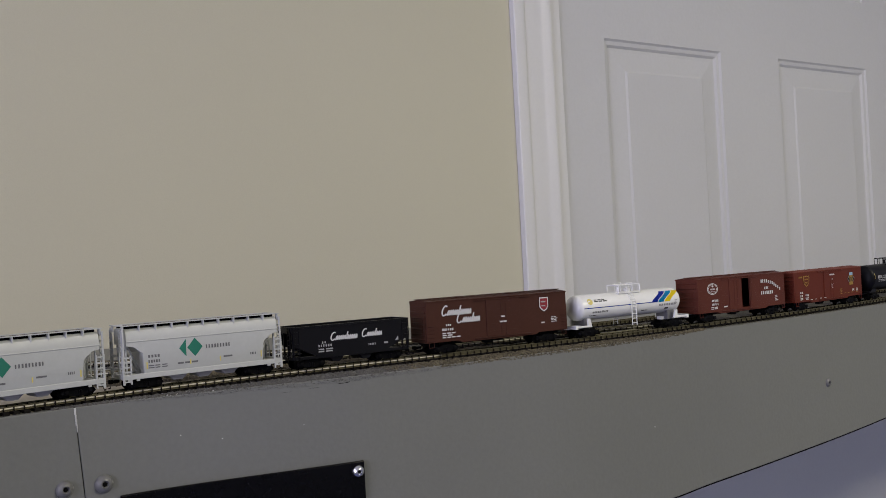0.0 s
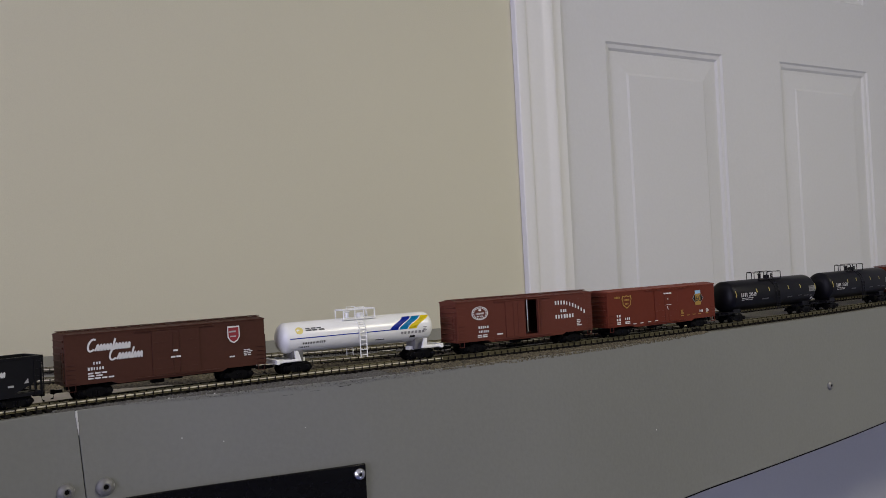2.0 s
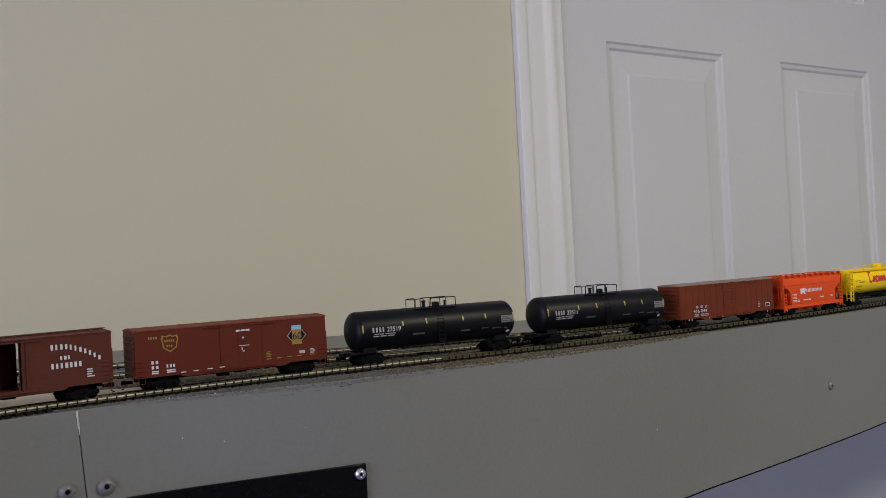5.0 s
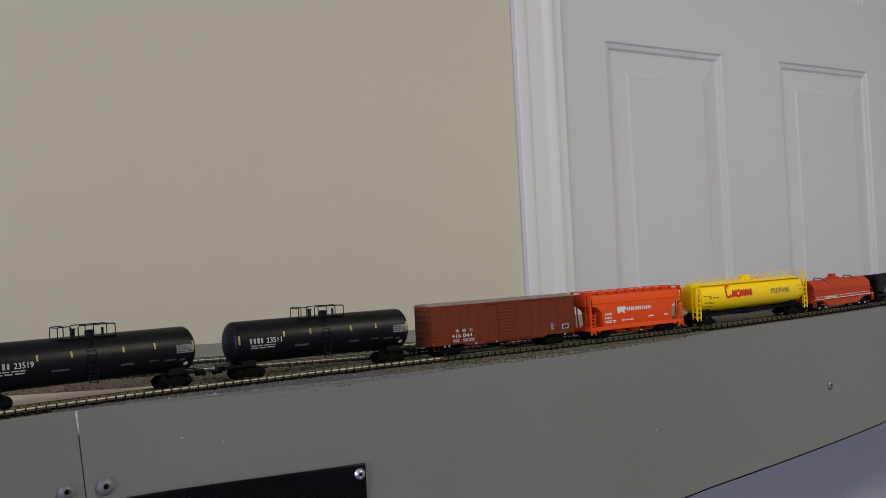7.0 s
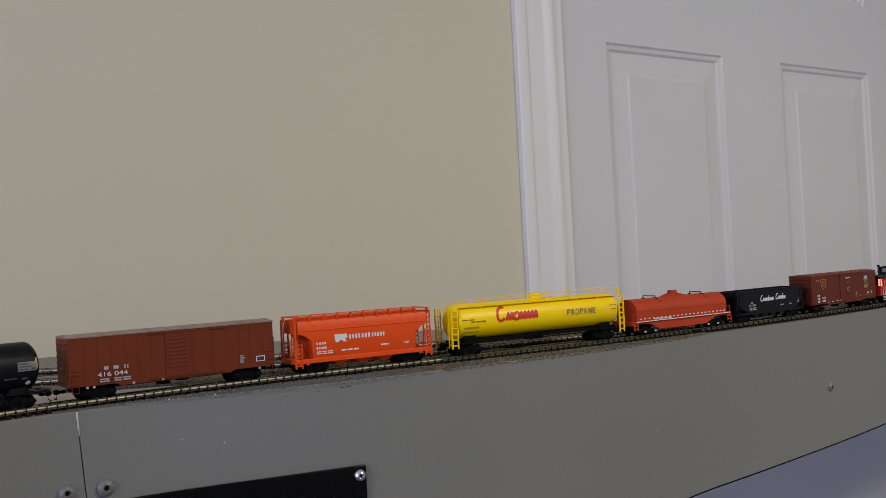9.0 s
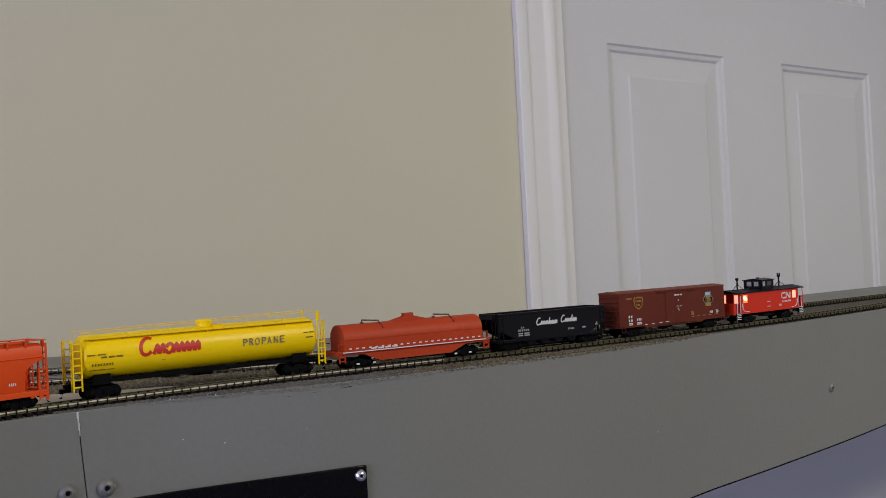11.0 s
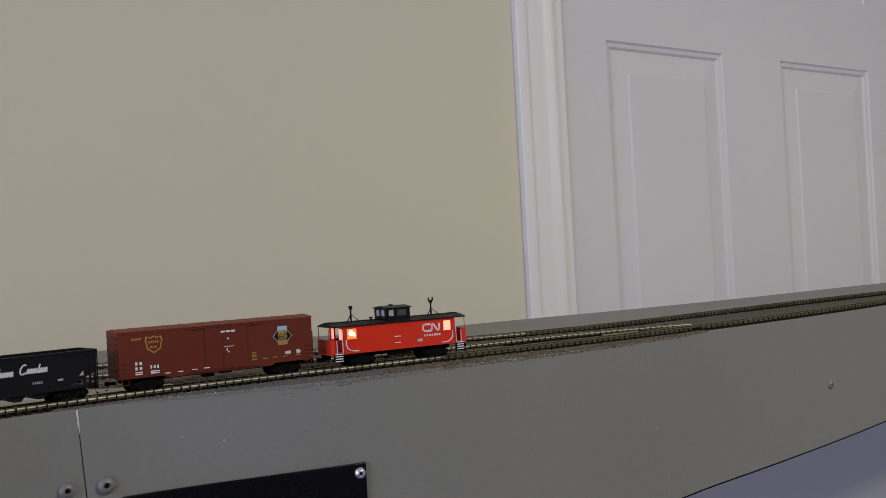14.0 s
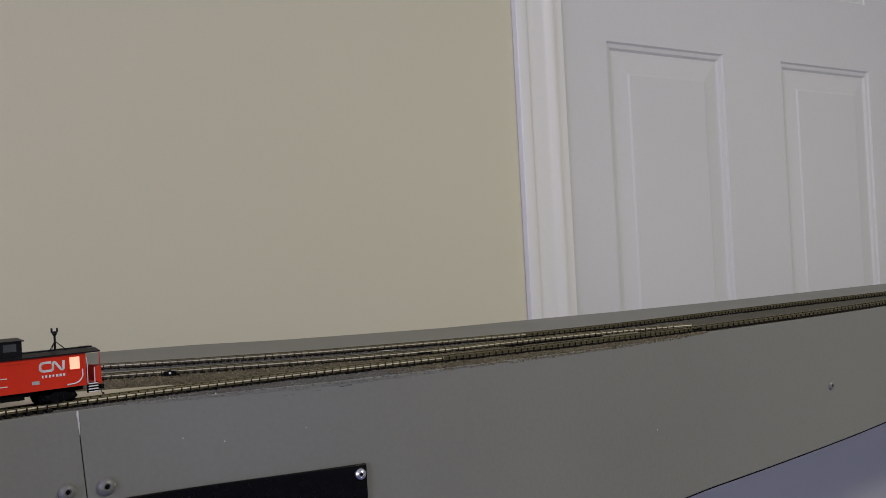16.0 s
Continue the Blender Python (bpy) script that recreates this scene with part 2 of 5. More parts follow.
# ---- the room ----
WY = 0.837          # face of the wall behind the layout
WEST, EAST, SOUTH, TOP = -1.72, 2.22, -2.3, 2.44


def slab(name, x0, x1, y0, y1, z0, z1, material, kind="structure", label="", category="", parent=None, bevel=0.0):
    ob = finish(name, Shape().box(x0, x1, y0, y1, z0, z1, bevel), material, parent, scale=1.0)
    return tagged(ob, label, category, "", kind) if not parent else ob


DX0, DX1, DTOP = 0.7605, 1.558, 2.045      # door opening
slab("floor", WEST - 0.12, EAST + 0.12, SOUTH - 0.12, WY + 0.12, -0.10, 0.0, M_FLOOR, label="unseen floor, blue to tint the light under the bench", category="floor")
slab("ceiling", WEST - 0.12, EAST + 0.12, SOUTH - 0.12, WY + 0.12, TOP, TOP + 0.10, M_CEIL, label="plain white ceiling", category="ceiling")
wall = thing("wall_north", "smooth beige painted wall behind the train layout", "wall", kind="structure")
slab("wall_panel", WEST - 0.12, DX0, WY, WY + 0.12, 0, TOP, M_WALL, parent=wall)
slab("wall_panel", DX1, EAST + 0.12, WY, WY + 0.12, 0, TOP, M_WALL, parent=wall)
slab("wall_panel", DX0, DX1, WY, WY + 0.12, DTOP, TOP, M_WALL, parent=wall)
slab("wall_east", EAST, EAST + 0.12, SOUTH, WY, 0, TOP, M_COOLWALL, label="unseen wall, cool grey to tint the bounce light", category="wall")
slab("wall_south", WEST - 0.12, EAST + 0.12, SOUTH - 0.12, SOUTH, 0, TOP, M_COOLWALL, label="unseen wall, cool grey to tint the bounce light", category="wall")
west = thing("wall_west", "beige painted wall with a window opening", "wall", kind="structure")
slab("wall_panel", WEST - 0.12, WEST, SOUTH, -0.8, 0, TOP, M_WALL, parent=west)
slab("wall_panel", WEST - 0.12, WEST, 0.5, WY, 0, TOP, M_WALL, parent=west)
slab("wall_panel", WEST - 0.12, WEST, -0.8, 0.5, 0, 0.93, M_WALL, parent=west)
slab("wall_panel", WEST - 0.12, WEST, -0.8, 0.5, 2.17, TOP, M_WALL, parent=west)

# moulded casing round the door
CAS = [(0.0, 0), (0.0, -0.0068), (0.0012, -0.0078), (0.0119, -0.0085), (0.0157, -0.0075), (0.0174, -0.0060), (0.0239, -0.0060), (0.0325, -0.0056), (0.0391, -0.0050), (0.0440, -0.0052), (0.0500, -0.0072), (0.0555, -0.0066), (0.0580, -0.0040), (0.0580, 0)]
casing = thing("door_casing", "white moulded door casing on a beige wall", "door trim", kind="structure")
finish("side_casing", Shape().prism([(0.7015 + u, WY + v) for u, v in CAS], 0.0, DTOP + 0.012, "z"), M_TRIM, casing, smooth=True, scale=1.0)
finish("side_casing", Shape().prism([(1.6160 - u, WY + v) for u, v in CAS], 0.0, DTOP + 0.012, "z"), M_TRIM, casing, smooth=True, scale=1.0)
finish("head_casing", Shape().prism([(WY + v, DTOP + 0.07 - u) for u, v in CAS], 0.7015, 1.6160, "x"), M_TRIM, casing, scale=1.0)
finish("jamb", Shape().box(0.7585, 0.7755, WY - 0.0008, WY + 0.118, 0, DTOP), M_TRIM, casing, scale=1.0)
finish("jamb", Shape().box(DX1 - 0.004, DX1 + 0.010, WY + 0.0005, WY + 0.118, 0, DTOP), M_TRIM, casing, scale=1.0)

# six-panel door
door = thing("door_1", "closed white six-panel interior door behind the layout", "door", kind="structure")
DY = WY + 0.003
XS = [0.7760, 0.8495, 1.0655, 1.1900, 1.4085, 1.5520]
ZS = [0.005, 0.20, 0.88, 1.10, ZR + 0.3065, ZR + 0.408, 1.925, 2.035]
slab("stile", XS[0], XS[1], DY, DY + 0.035, ZS[0], ZS[-1], M_DOOR, parent=door)
slab("stile", XS[4], XS[5], DY, DY + 0.035, ZS[0], ZS[-1], M_DOOR, parent=door)
for z0, z1 in ((0, 1), (2, 3), (4, 5), (6, 7)):
    slab("cross_rail", XS[1], XS[4], DY, DY + 0.035, ZS[z0], ZS[z1], M_DOOR, parent=door)
for z0, z1 in ((1, 2), (3, 4), (5, 6)):
    slab("mullion", XS[2], XS[3], DY, DY + 0.035, ZS[z0], ZS[z1], M_DOOR, parent=door)
    for x0, x1 in ((XS[1], XS[2]), (XS[3], XS[4])):
        sh = Shape()
        rings = []
        for inset, deep in ((0, 0.0), (0.0025, 0.0022), (0.007, 0.003), (0.010, 0.0055), (0.014, 0.0055), (0.036, 0.0032), (0.039, 0.0018)):
            rings.append([sh.bm.verts.new((x, DY + deep, z)) for x, z in ((x0 + inset, ZS[z0] + inset), (x1 - inset, ZS[z0] + inset), (x1 - inset, ZS[z1] - inset), (x0 + inset, ZS[z1] - inset))])
        for a, b in zip(rings, rings[1:]):
            for k in range(4):
                sh.bm.faces.new((a[k], a[(k + 1) % 4], b[(k + 1) % 4], b[k]))
        sh.bm.faces.new(rings[-1])
        back = [sh.bm.verts.new((x, DY + 0.03, z)) for x, z in ((x0, ZS[z0]), (x1, ZS[z0]), (x1, ZS[z1]), (x0, ZS[z1]))]
        for k in range(4):
            sh.bm.faces.new((rings[0][k], back[k], back[(k + 1) % 4], rings[0][(k + 1) % 4]))
        sh.bm.faces.new(back)
        finish("panel", sh, M_DOOR, door, scale=1.0)

# ---- the bench of the layout ----
EDGE_S = [-2.0, -0.0505, -0.002, 0.0299, 0.059, 0.084, 0.1249, 0.1658, 0.2146, 0.2979, 0.3454, 0.4258, 0.5312, 0.6739, 2.3]
EDGE_OFF = [-0.0107, -0.0107, -0.0115, -0.0132, -0.0164, -0.0209, -0.0288, -0.0344, -0.0335, -0.0296, -0.0241, -0.0150, -0.0131, -0.0126, -0.0126]
REAR_X = [-1.72, 0.0446, 0.2125, 0.2839, 0.3447, 0.4681, 0.5574, 0.6645, 0.8237, 1.1171, 2.22]
REAR_Y = [0.815, 0.8107, 0.7743, 0.7543, 0.7163, 0.6747, 0.6681, 0.6575, 0.6520, 0.6581, 0.66]
ZB = ZR - 0.0035


def edge_off(s):
    return float(np.mean(np.interp([s - 0.01, s, s + 0.01], EDGE_S, EDGE_OFF)))


front = []
for s in np.concatenate([np.linspace(-1.9, -0.1, 19), np.arange(-0.08, 0.8, 0.01), np.linspace(0.82, 2.15, 14)]):
    q, _ = MAIN.at(s, edge_off(s))
    if WEST < q.x < EAST:
        front.append((q.x, q.y))
front = [(WEST, front[0][1] - (front[0][0] - WEST) * 0.14)] + front + [(EAST, front[-1][1])]
FX, FY = [q[0] for q in front], [q[1] for q in front]


def ribbon(xs, ya, yb, z0, z1):
    """A closed board between two lines y over x, from z0 to z1."""
    sh = Shape()
    rows = [[sh.bm.verts.new(c) for c in ((x, a, z0), (x, b, z0), (x, b, z1), (x, a, z1))] for x, a, b in zip(xs, ya, yb)]
    for p, q in zip(rows, rows[1:]):
        for k in range(4):
            sh.bm.faces.new((p[k], q[k], q[(k + 1) % 4], p[(k + 1) % 4]))
    sh.bm.faces.new(rows[0][::-1])
    sh.bm.faces.new(rows[-1])
    return sh


bench = thing("layout_bench", "grey painted wooden bench carrying model railway tracks", "bench", kind="structure")
finish("bench_top", ribbon(FX, [y + 0.0095 for y in FY], [float(np.interp(x, REAR_X, REAR_Y)) for x in FX], ZB - 0.018, ZB), M_GREY, bench, scale=1.0)
finish("rear_batten", ribbon(FX, [float(np.interp(x, REAR_X, REAR_Y)) - 0.03 for x in FX], [float(np.interp(x, REAR_X, REAR_Y)) - 0.008 for x in FX], ZB - 0.09, ZB - 0.0185), M_GREY, bench, scale=1.0)
JX = 0.1144
lx = [x for x in FX if x < JX - 0.001] + [JX - 0.0002]
rx = [JX + 0.0002] + [x for x in FX if x > JX + 0.001]


def front_y(x):
    return float(np.interp(x, FX, FY))


for xs in (lx, rx):
    b = finish("fascia_board", ribbon(xs, [front_y(x) for x in xs], [front_y(x) + 0.0094 for x in xs], ZR - 0.1060, ZB + 0.0001), M_GREY, bench, "grey painted fascia board", scale=1.0)
    edge_strip = finish("bottom_edge", ribbon(xs, [front_y(x) + 0.0006 for x in xs], [front_y(x) + 0.009 for x in xs], ZR - 0.1071, ZR - 0.1061), M_UNDER, bench, "dark strip along the lower edge", scale=1.0)
    # the boards grow narrower towards the far end
    for v in list(b.data.vertices) + list(edge_strip.data.vertices):
        if v.co.z < ZR - 0.1:
            v.co.z += min(0.011, max(0.0, v.co.x - 0.48) * 0.040)
    for v in b.data.vertices:
        if abs(v.co.x - JX) < 0.0009:
            v.co.x += (ZB - v.co.z) * 0.068
    bv = b.modifiers.new("soft edge", "BEVEL")
    bv.width, bv.segments, bv.limit_method = 0.0003, 2, "ANGLE"
sh = Shape()
for z0, z1, w in ((-3.6, -7.0, 0.55), (-6.4, -9.0, 0.4), (-8.6, -12.0, 0.5), (-11.4, -12.0, 0.25)):
    j = JX * 1000 - z0 * 0.068
    sh.box(j - w, j + w * 0.6, front_y(JX) * 1000 - 0.25, front_y(JX) * 1000 + 0.5, z0 - 3.0, z0, 0.12)
chip = finish("filler_chip", sh, M_CHIP, bench, "chipped white filler in the board joint")
chip.location.z = ZR


def on_front(x, z):
    """The pose of something screwed on the fascia: its -y side faces out."""
    a = math.atan2(front_y(x + 0.004) - front_y(x - 0.004), 0.008)
    return Matrix.Translation((x, front_y(x), ZR + z)) @ Matrix.Rotation(a, 4, "Z")


def screw(name, x, z, radius, material, label, proud, recess):
    top = thing(name, label, "screw")
    top.matrix_basis = on_front(x, z)
    prof = [(0.0, radius), (-0.25 * proud, radius * 0.99), (-0.65 * proud, radius * 0.82), (-0.92 * proud, radius * 0.52), (-proud, radius * 0.42), (-proud + recess, radius * 0.38)]
    finish("screw_head", Shape().turned(prof, "y", sides=28), material, top, smooth=True)
    # Flat black hexagon painted for the shade inside the drive socket.
    hexa = [(0.29 * radius * math.cos(k * math.tau / 6 + 0.3), 0.29 * radius * math.sin(k * math.tau / 6 + 0.3)) for k in range(6)]
    finish("drive_recess", Shape().plate(hexa, -proud + recess - 0.12, 0.1), M_UNDER, top)
    return top


screw("fascia_screw", 0.1084, -0.0382, 3.8, M_GREYSTEEL, "grey painted domed socket screw in the fascia", 2.6, 0.9)
screw("fascia_screw", 0.1254, -0.0388, 4.1, M_GREYSTEEL, "grey painted screw with chipped paint in the fascia", 2.6, 0.7)
screw("fascia_screw", 0.6585, -0.0557, 3.3, M_GREYSTEEL, "small grey painted screw with chipped head", 1.8, 0.6)

plate = thing("control_plate", "gloss black metal plate screwed on the fascia", "panel")
xs = [x for x in FX if 0.1325 < x < 0.2463]
xs = [0.132] + xs + [0.2467]
sh = ribbon(xs, [front_y(x) - 0.0022 for x in xs], [front_y(x) - 0.0002 for x in xs], -0.085, 0.0)
pl = finish("plate_body", sh, M_BLACKPLATE, plate, scale=1.0)
for v in pl.data.vertices:
    v.co.z += ZR - 0.0451
bv = pl.modifiers.new("soft edge", "BEVEL")
bv.width, bv.segments, bv.limit_method = 0.0005, 2, "ANGLE"
b = screw("plate_screw", 0.2430, -0.0499, 3.1, M_STEEL, "shiny steel domed screw in a black plate", 2.2, 0.35)
b.location.y -= 0.0022

for x, z, r in ((0.4567, -0.0587, 0.45), (0.1603, -0.022, 0.32), (0.1792, -0.0259, 0.35), (0.218, -0.024, 0.22)):
    speck = finish("paint_speck", Shape().turned([(0, r), (-0.15, r * 0.8), (-0.2, r * 0.3)], "y", sides=8), M_CHIP)
    speck.matrix_basis = on_front(x, z)
    tagged(speck, "tiny white paint speck on the grey fascia", "speck")

for x, z, w, h in ((0.2375, -0.0058, 2.2, 0.18), (0.2410, -0.0055, 1.4, 0.28), (0.224, -0.0066, 3.0, 0.08), (0.210, -0.0073, 3.0, 0.07)):
    scuff = finish("paint_scuff", Shape().prism([(-w, -h * 0.2), (-w * 0.4, h * 0.6), (w * 0.3, h * 0.3), (w, h), (w * 0.7, -h * 0.5), (-w * 0.2, -h)], -0.12, 0.0, "y"), M_TIE)
    scuff.matrix_basis = on_front(x, z)
    tagged(scuff, "dark scuff in the paint under the bench edge", "scuff")

strip = [(s, *MAIN.at(s, 0.0115)[0]) for s in np.arange(-0.5, 0.098, 0.01)]
sx = [q[1] for q in strip]
cream = finish("cream_board", ribbon(sx, [q[2] for q in strip], [min(max(SIDING.y(max(x, 0.03)) - 0.062, y + 0.004), 0.62) for _, x, y in strip], ZB + 0.0001, ZB + 0.0009), M_CREAM, scale=1.0)
tagged(cream, "flat cream board strip between two tracks", "board")


# ---- tracks ----
def tie_mesh(half=1.3):
    sh = Shape()
    sh.box(-half, half, -8.6, 8.6, -3.48, -2.0, 0.12)
    for y in (-4.5, 4.5):
        for d in (-0.72, 0.72):
            sh.box(-0.2, 0.2, y + d - 0.3, y + d + 0.3, -2.05, -0.42)
    ob = finish("tie", sh, M_TIE)
    me = ob.data
    bpy.data.objects.remove(ob)
    return me


TIE, WIDE_TIE = tie_mesh(), tie_mesh(1.65)


def track(name, label, line, s0, s1):
    top = thing(name, label, "railway track", group="model railway tracks")
    for off in (-4.5, 4.5):
        sh = Shape()
        prof = [(-0.6, -2.0), (0.6, -2.0), (0.6, -1.9), (0.25, -1.85), (0.25, -1.16), (0.25, -0.5), (0.38, -0.44), (0.38, -0.04), (0.3, 0.0), (-0.3, 0.0), (-0.38, -0.04), (-0.38, -0.44), (-0.25, -0.5), (-0.25, -1.16), (-0.25, -1.85), (-0.6, -1.9)]
        rings = []
        for s in np.arange(s0, s1, 0.012):
            rings.append([])
            for u, v in prof:
                q, _ = line.at(s, (off + u) / 1000)
                rings[-1].append(sh.bm.verts.new((q.x, q.y, ZR + v / 1000)))
        for a, b in zip(rings, rings[1:]):
            for k in range(len(prof)):
                sh.bm.faces.new((a[k], b[k], b[(k + 1) % len(prof)], a[(k + 1) % len(prof)]))
        sh.bm.faces.new(rings[0][::-1])
        sh.bm.faces.new(rings[-1])
        rail = finish("rail", sh, M_RAIL, top, "weathered nickel silver rail with glint and shade painted on", scale=1.0)
        # Only the near rail's web carries the painted glint.
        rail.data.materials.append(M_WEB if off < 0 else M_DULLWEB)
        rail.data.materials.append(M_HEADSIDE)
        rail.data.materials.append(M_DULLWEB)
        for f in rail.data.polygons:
            # Past these x the painted glint ends, as reflection fades at a grazing view.
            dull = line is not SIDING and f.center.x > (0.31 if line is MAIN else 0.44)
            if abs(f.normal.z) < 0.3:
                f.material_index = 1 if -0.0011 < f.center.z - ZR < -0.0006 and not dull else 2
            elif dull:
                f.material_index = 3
    return top


def lay_ties(top, line, s0, s1, step=0.0045, mesh=TIE):
    for s in np.arange(s0, s1, step):
        q, a = line.at(s)
        shared("tie", mesh, top, Matrix.Translation((q.x, q.y, ZR)) @ Matrix.Rotation(a + random.uniform(-0.02, 0.02), 4, "Z"))


main_track = track("main_track", "model railway track with dark ties and weathered rails", MAIN, -1.7, 1.9)
siding_track = track("siding_track", "model railway siding curving into the main track", SIDING, 0.0, 0.535)
rear_track = track("rear_track", "rear model railway track with dark ties", REAR, 0.0, 2.0)


def stones(name, label, area, count, material, lo, hi):
    """Small crushed stones; area gives a place (x, y, z) for two random numbers."""
    vs, fs = [], []
    for _ in range(count):
        c = area(random.random(), random.random())
        r = random.uniform(lo, hi) / 1000
        n = len(vs)
        turn = Euler([random.uniform(0, 6.3) for _ in range(3)]).to_matrix()
        for d in ((1, 0, 0), (-1, 0, 0), (0, 1, 0), (0, -1, 0), (0, 0, 1), (0, 0, -1)):
            vs.append(Vector(c) + turn @ Vector(d) * r * random.uniform(0.6, 1.15))
        for t in ((0, 2, 4), (2, 1, 4), (1, 3, 4), (3, 0, 4), (2, 0, 5), (1, 2, 5), (3, 1, 5), (0, 3, 5)):
            fs.append([n + k for k in t])
    me = bpy.data.meshes.new(name)
    me.from_pydata(vs, [], fs)
    me.materials.append(material)
    return tagged(new(name, me), label, "ballast", kind="stuff")


def shoulder(s0, s1, lift=0.0):
    def area(a, b):
        s = s0 + (s1 - s0) * a
        e = edge_off(s) * (0.93 + 0.05 * noise.noise((s * 60, 0, 0)))
        reach = -0.0108 + (e + 0.0108) * b * (0.92 + 0.10 * noise.noise((s * 90, 3, 0)))
        q, _ = MAIN.at(s, reach)
        return q.x, q.y, ZB + 0.0001 + 0.0003 * max(0.0, 1 - b * 1.1)
    return area


def siding_bank(s0, s1):
    """The ballast between the siding and the cream board or the main track, whichever is nearer."""
    def area(a, b):
        q, _ = SIDING.at(s0 + (s1 - s0) * a, -0.0092)
        room = max(0.002, min(0.054, q.y - MAIN.y(q.x) - 0.013))
        return q.x, q.y - room * b, ZB + 0.0001 + 0.0006 * random.random() * (1 - b)
    return area


def lip(s0, s1, drop):
    """Stones and paint that have run over the top edge of the fascia."""
    def area(a, b):
        s = s0 + (s1 - s0) * a
        deep = drop * (0.65 + 0.35 * noise.noise((s * 70, 5, 0))) * min(1.0, (a + 0.02) * 6, (1.02 - a) * 6)
        q, _ = MAIN.at(s, edge_off(s) + 0.0003)
        return q.x, q.y, ZB + 0.0001 - deep * b
    return area


def beside(line, s0, s1, o0, o1):
    def area(a, b):
        q, _ = line.at(s0 + (s1 - s0) * a, o0 + (o1 - o0) * b)
        return q.x, q.y, ZB + 0.0001 + 0.0006 * random.random() * b
    return area


def between(line, s0, s1):
    def area(a, b):
        q, _ = line.at(s0 + (s1 - s0) * a, -0.0085 + 0.017 * b)
        return q.x, q.y, ZB + 0.0001
    return area


M_STONEGREY = mat("painted grey ballast", (0.10, 0.097, 0.09), 0.9, vary=0.55, scale=900, big=40, bump=0.2, islands=0.6)
stones("ballast_shoulder", "brown and grey crushed ballast beside the track", shoulder(0.188, 0.434), 4600, M_STONE, 0.5, 1.25)
stones("painted_ballast", "grey painted ballast beside the track", shoulder(0.02, 0.208), 4200, M_STONEGREY, 0.4, 1.1)
stones("painted_ballast", "grey painted ballast spilled over the bench edge", lip(0.05, 0.235, 0.0026), 1700, M_GREY, 0.35, 0.8)
stones("painted_ballast", "dull grey ballast grains on the bench edge", lip(0.05, 0.235, 0.0020), 600, M_STONEGREY, 0.35, 0.7)
stones("ballast_shoulder", "brown crushed ballast spilled over the bench edge", lip(0.215, 0.43, 0.0016), 1500, M_STONE, 0.35, 0.8)
stones("track_ballast", "fine brown ballast between the ties", between(MAIN, -0.12, 0.428), 5200, M_STONE, 0.35, 0.75)
stones("siding_ballast", "brown ballast along the siding", siding_bank(0.0, 0.371), 15000, M_STONE, 0.5, 1.3)
stones("siding_ballast", "brown ballast between the siding ties", between(SIDING, 0.02, 0.474), 3500, M_STONE, 0.35, 0.75)
stones("rear_ballast", "grey ballast along the rear track", beside(REAR, 0.02, 0.659, -0.0140, -0.0090), 2600, M_STONEGREY, 0.4, 0.9)
stones("rear_ballast", "grey ballast between the rear ties", between(REAR, 0.02, 0.659), 3500, M_STONEGREY, 0.35, 0.75)
stones("white_chips", "pale plaster crumbs on the bench edge", shoulder(0.07, 0.10), 70, M_CHIP, 0.3, 0.9)
stones("plaster_crumbs", "pale plaster crumbs beside the rear track", beside(REAR, 0.150, 0.200, 0.010, 0.020), 90, M_CHIP, 0.5, 1.7)


bed_x = np.linspace(0.40, 1.35, 40)
bed = finish("roadbed", ribbon(bed_x, [MAIN.y(x) - 0.0088 for x in bed_x], [REAR.y(x) + 0.0120 for x in bed_x], ZB + 0.00005, ZB + 0.0004), M_ROADBED, scale=1.0)
tagged(bed, "dark olive glued roadbed under two tracks", "roadbed")
q, a = SIDING.at(0.3015, 0.0145)
stub = finish("rail_stub", Shape().box(-6.0, 6.0, -0.7, 0.7, -2.0, 0.1, 0.15), M_STEEL)
stub.matrix_basis = Matrix.Translation((q.x, q.y, ZR)) @ Matrix.Rotation(a, 4, "Z")
tagged(stub, "short bright bare metal rail end beside the siding", "rail")


def joiner(line, s, off, label):
    q, a = line.at(s, off)
    sh = Shape().box(-4.0, 4.0, -0.95, -0.3, -1.9, -1.0, 0.1).box(-4.0, 4.0, 0.3, 0.95, -1.9, -1.0, 0.1)
    ob = finish("rail_joiner", sh, M_UNDER)
    ob.matrix_basis = Matrix.Translation((q.x, q.y, ZR)) @ Matrix.Rotation(a, 4, "Z")
    tagged(ob, label, "rail joiner", "metal rail joiners")


joiner(SIDING, 0.319, -0.0045, "dark metal rail joiner on the siding")
joiner(MAIN, 0.4337, -0.0045, "dark metal rail joiner on the main track")
joiner(MAIN, -0.04, -0.0045, "dark metal rail joiner on the main track")
q, a = SIDING.at(0.171, -0.0115)
lever = thing("switch_stand", "small dark switch stand beside the siding", "switch stand")
lever.matrix_basis = Matrix.Translation((q.x, q.y, ZB)) @ Matrix.Rotation(a, 4, "Z")
finish("stand_base", Shape().box(-3.6, 3.6, -1.6, 1.6, 0.0, 3.4, 0.4).box(-5.2, 5.2, -1.2, 1.2, 0.0, 1.6, 0.2).rod([(0, 0, 3.2), (0, 0.4, 4.2)], 0.4), M_UNDER, lever)
finish("stand_target", Shape().box(-0.6, 0.6, -2.1, -1.5, 1.9, 3.1, 0.2), M_TXWHITE, lever, "white target")
frog = thing("switch_frog", "bright metal frog where the siding meets the main track", "track switch")
q, a = MAIN.at(0.3783, 0.0105)
frog.matrix_basis = Matrix.Translation((q.x, q.y, ZR)) @ Matrix.Rotation(a, 4, "Z")
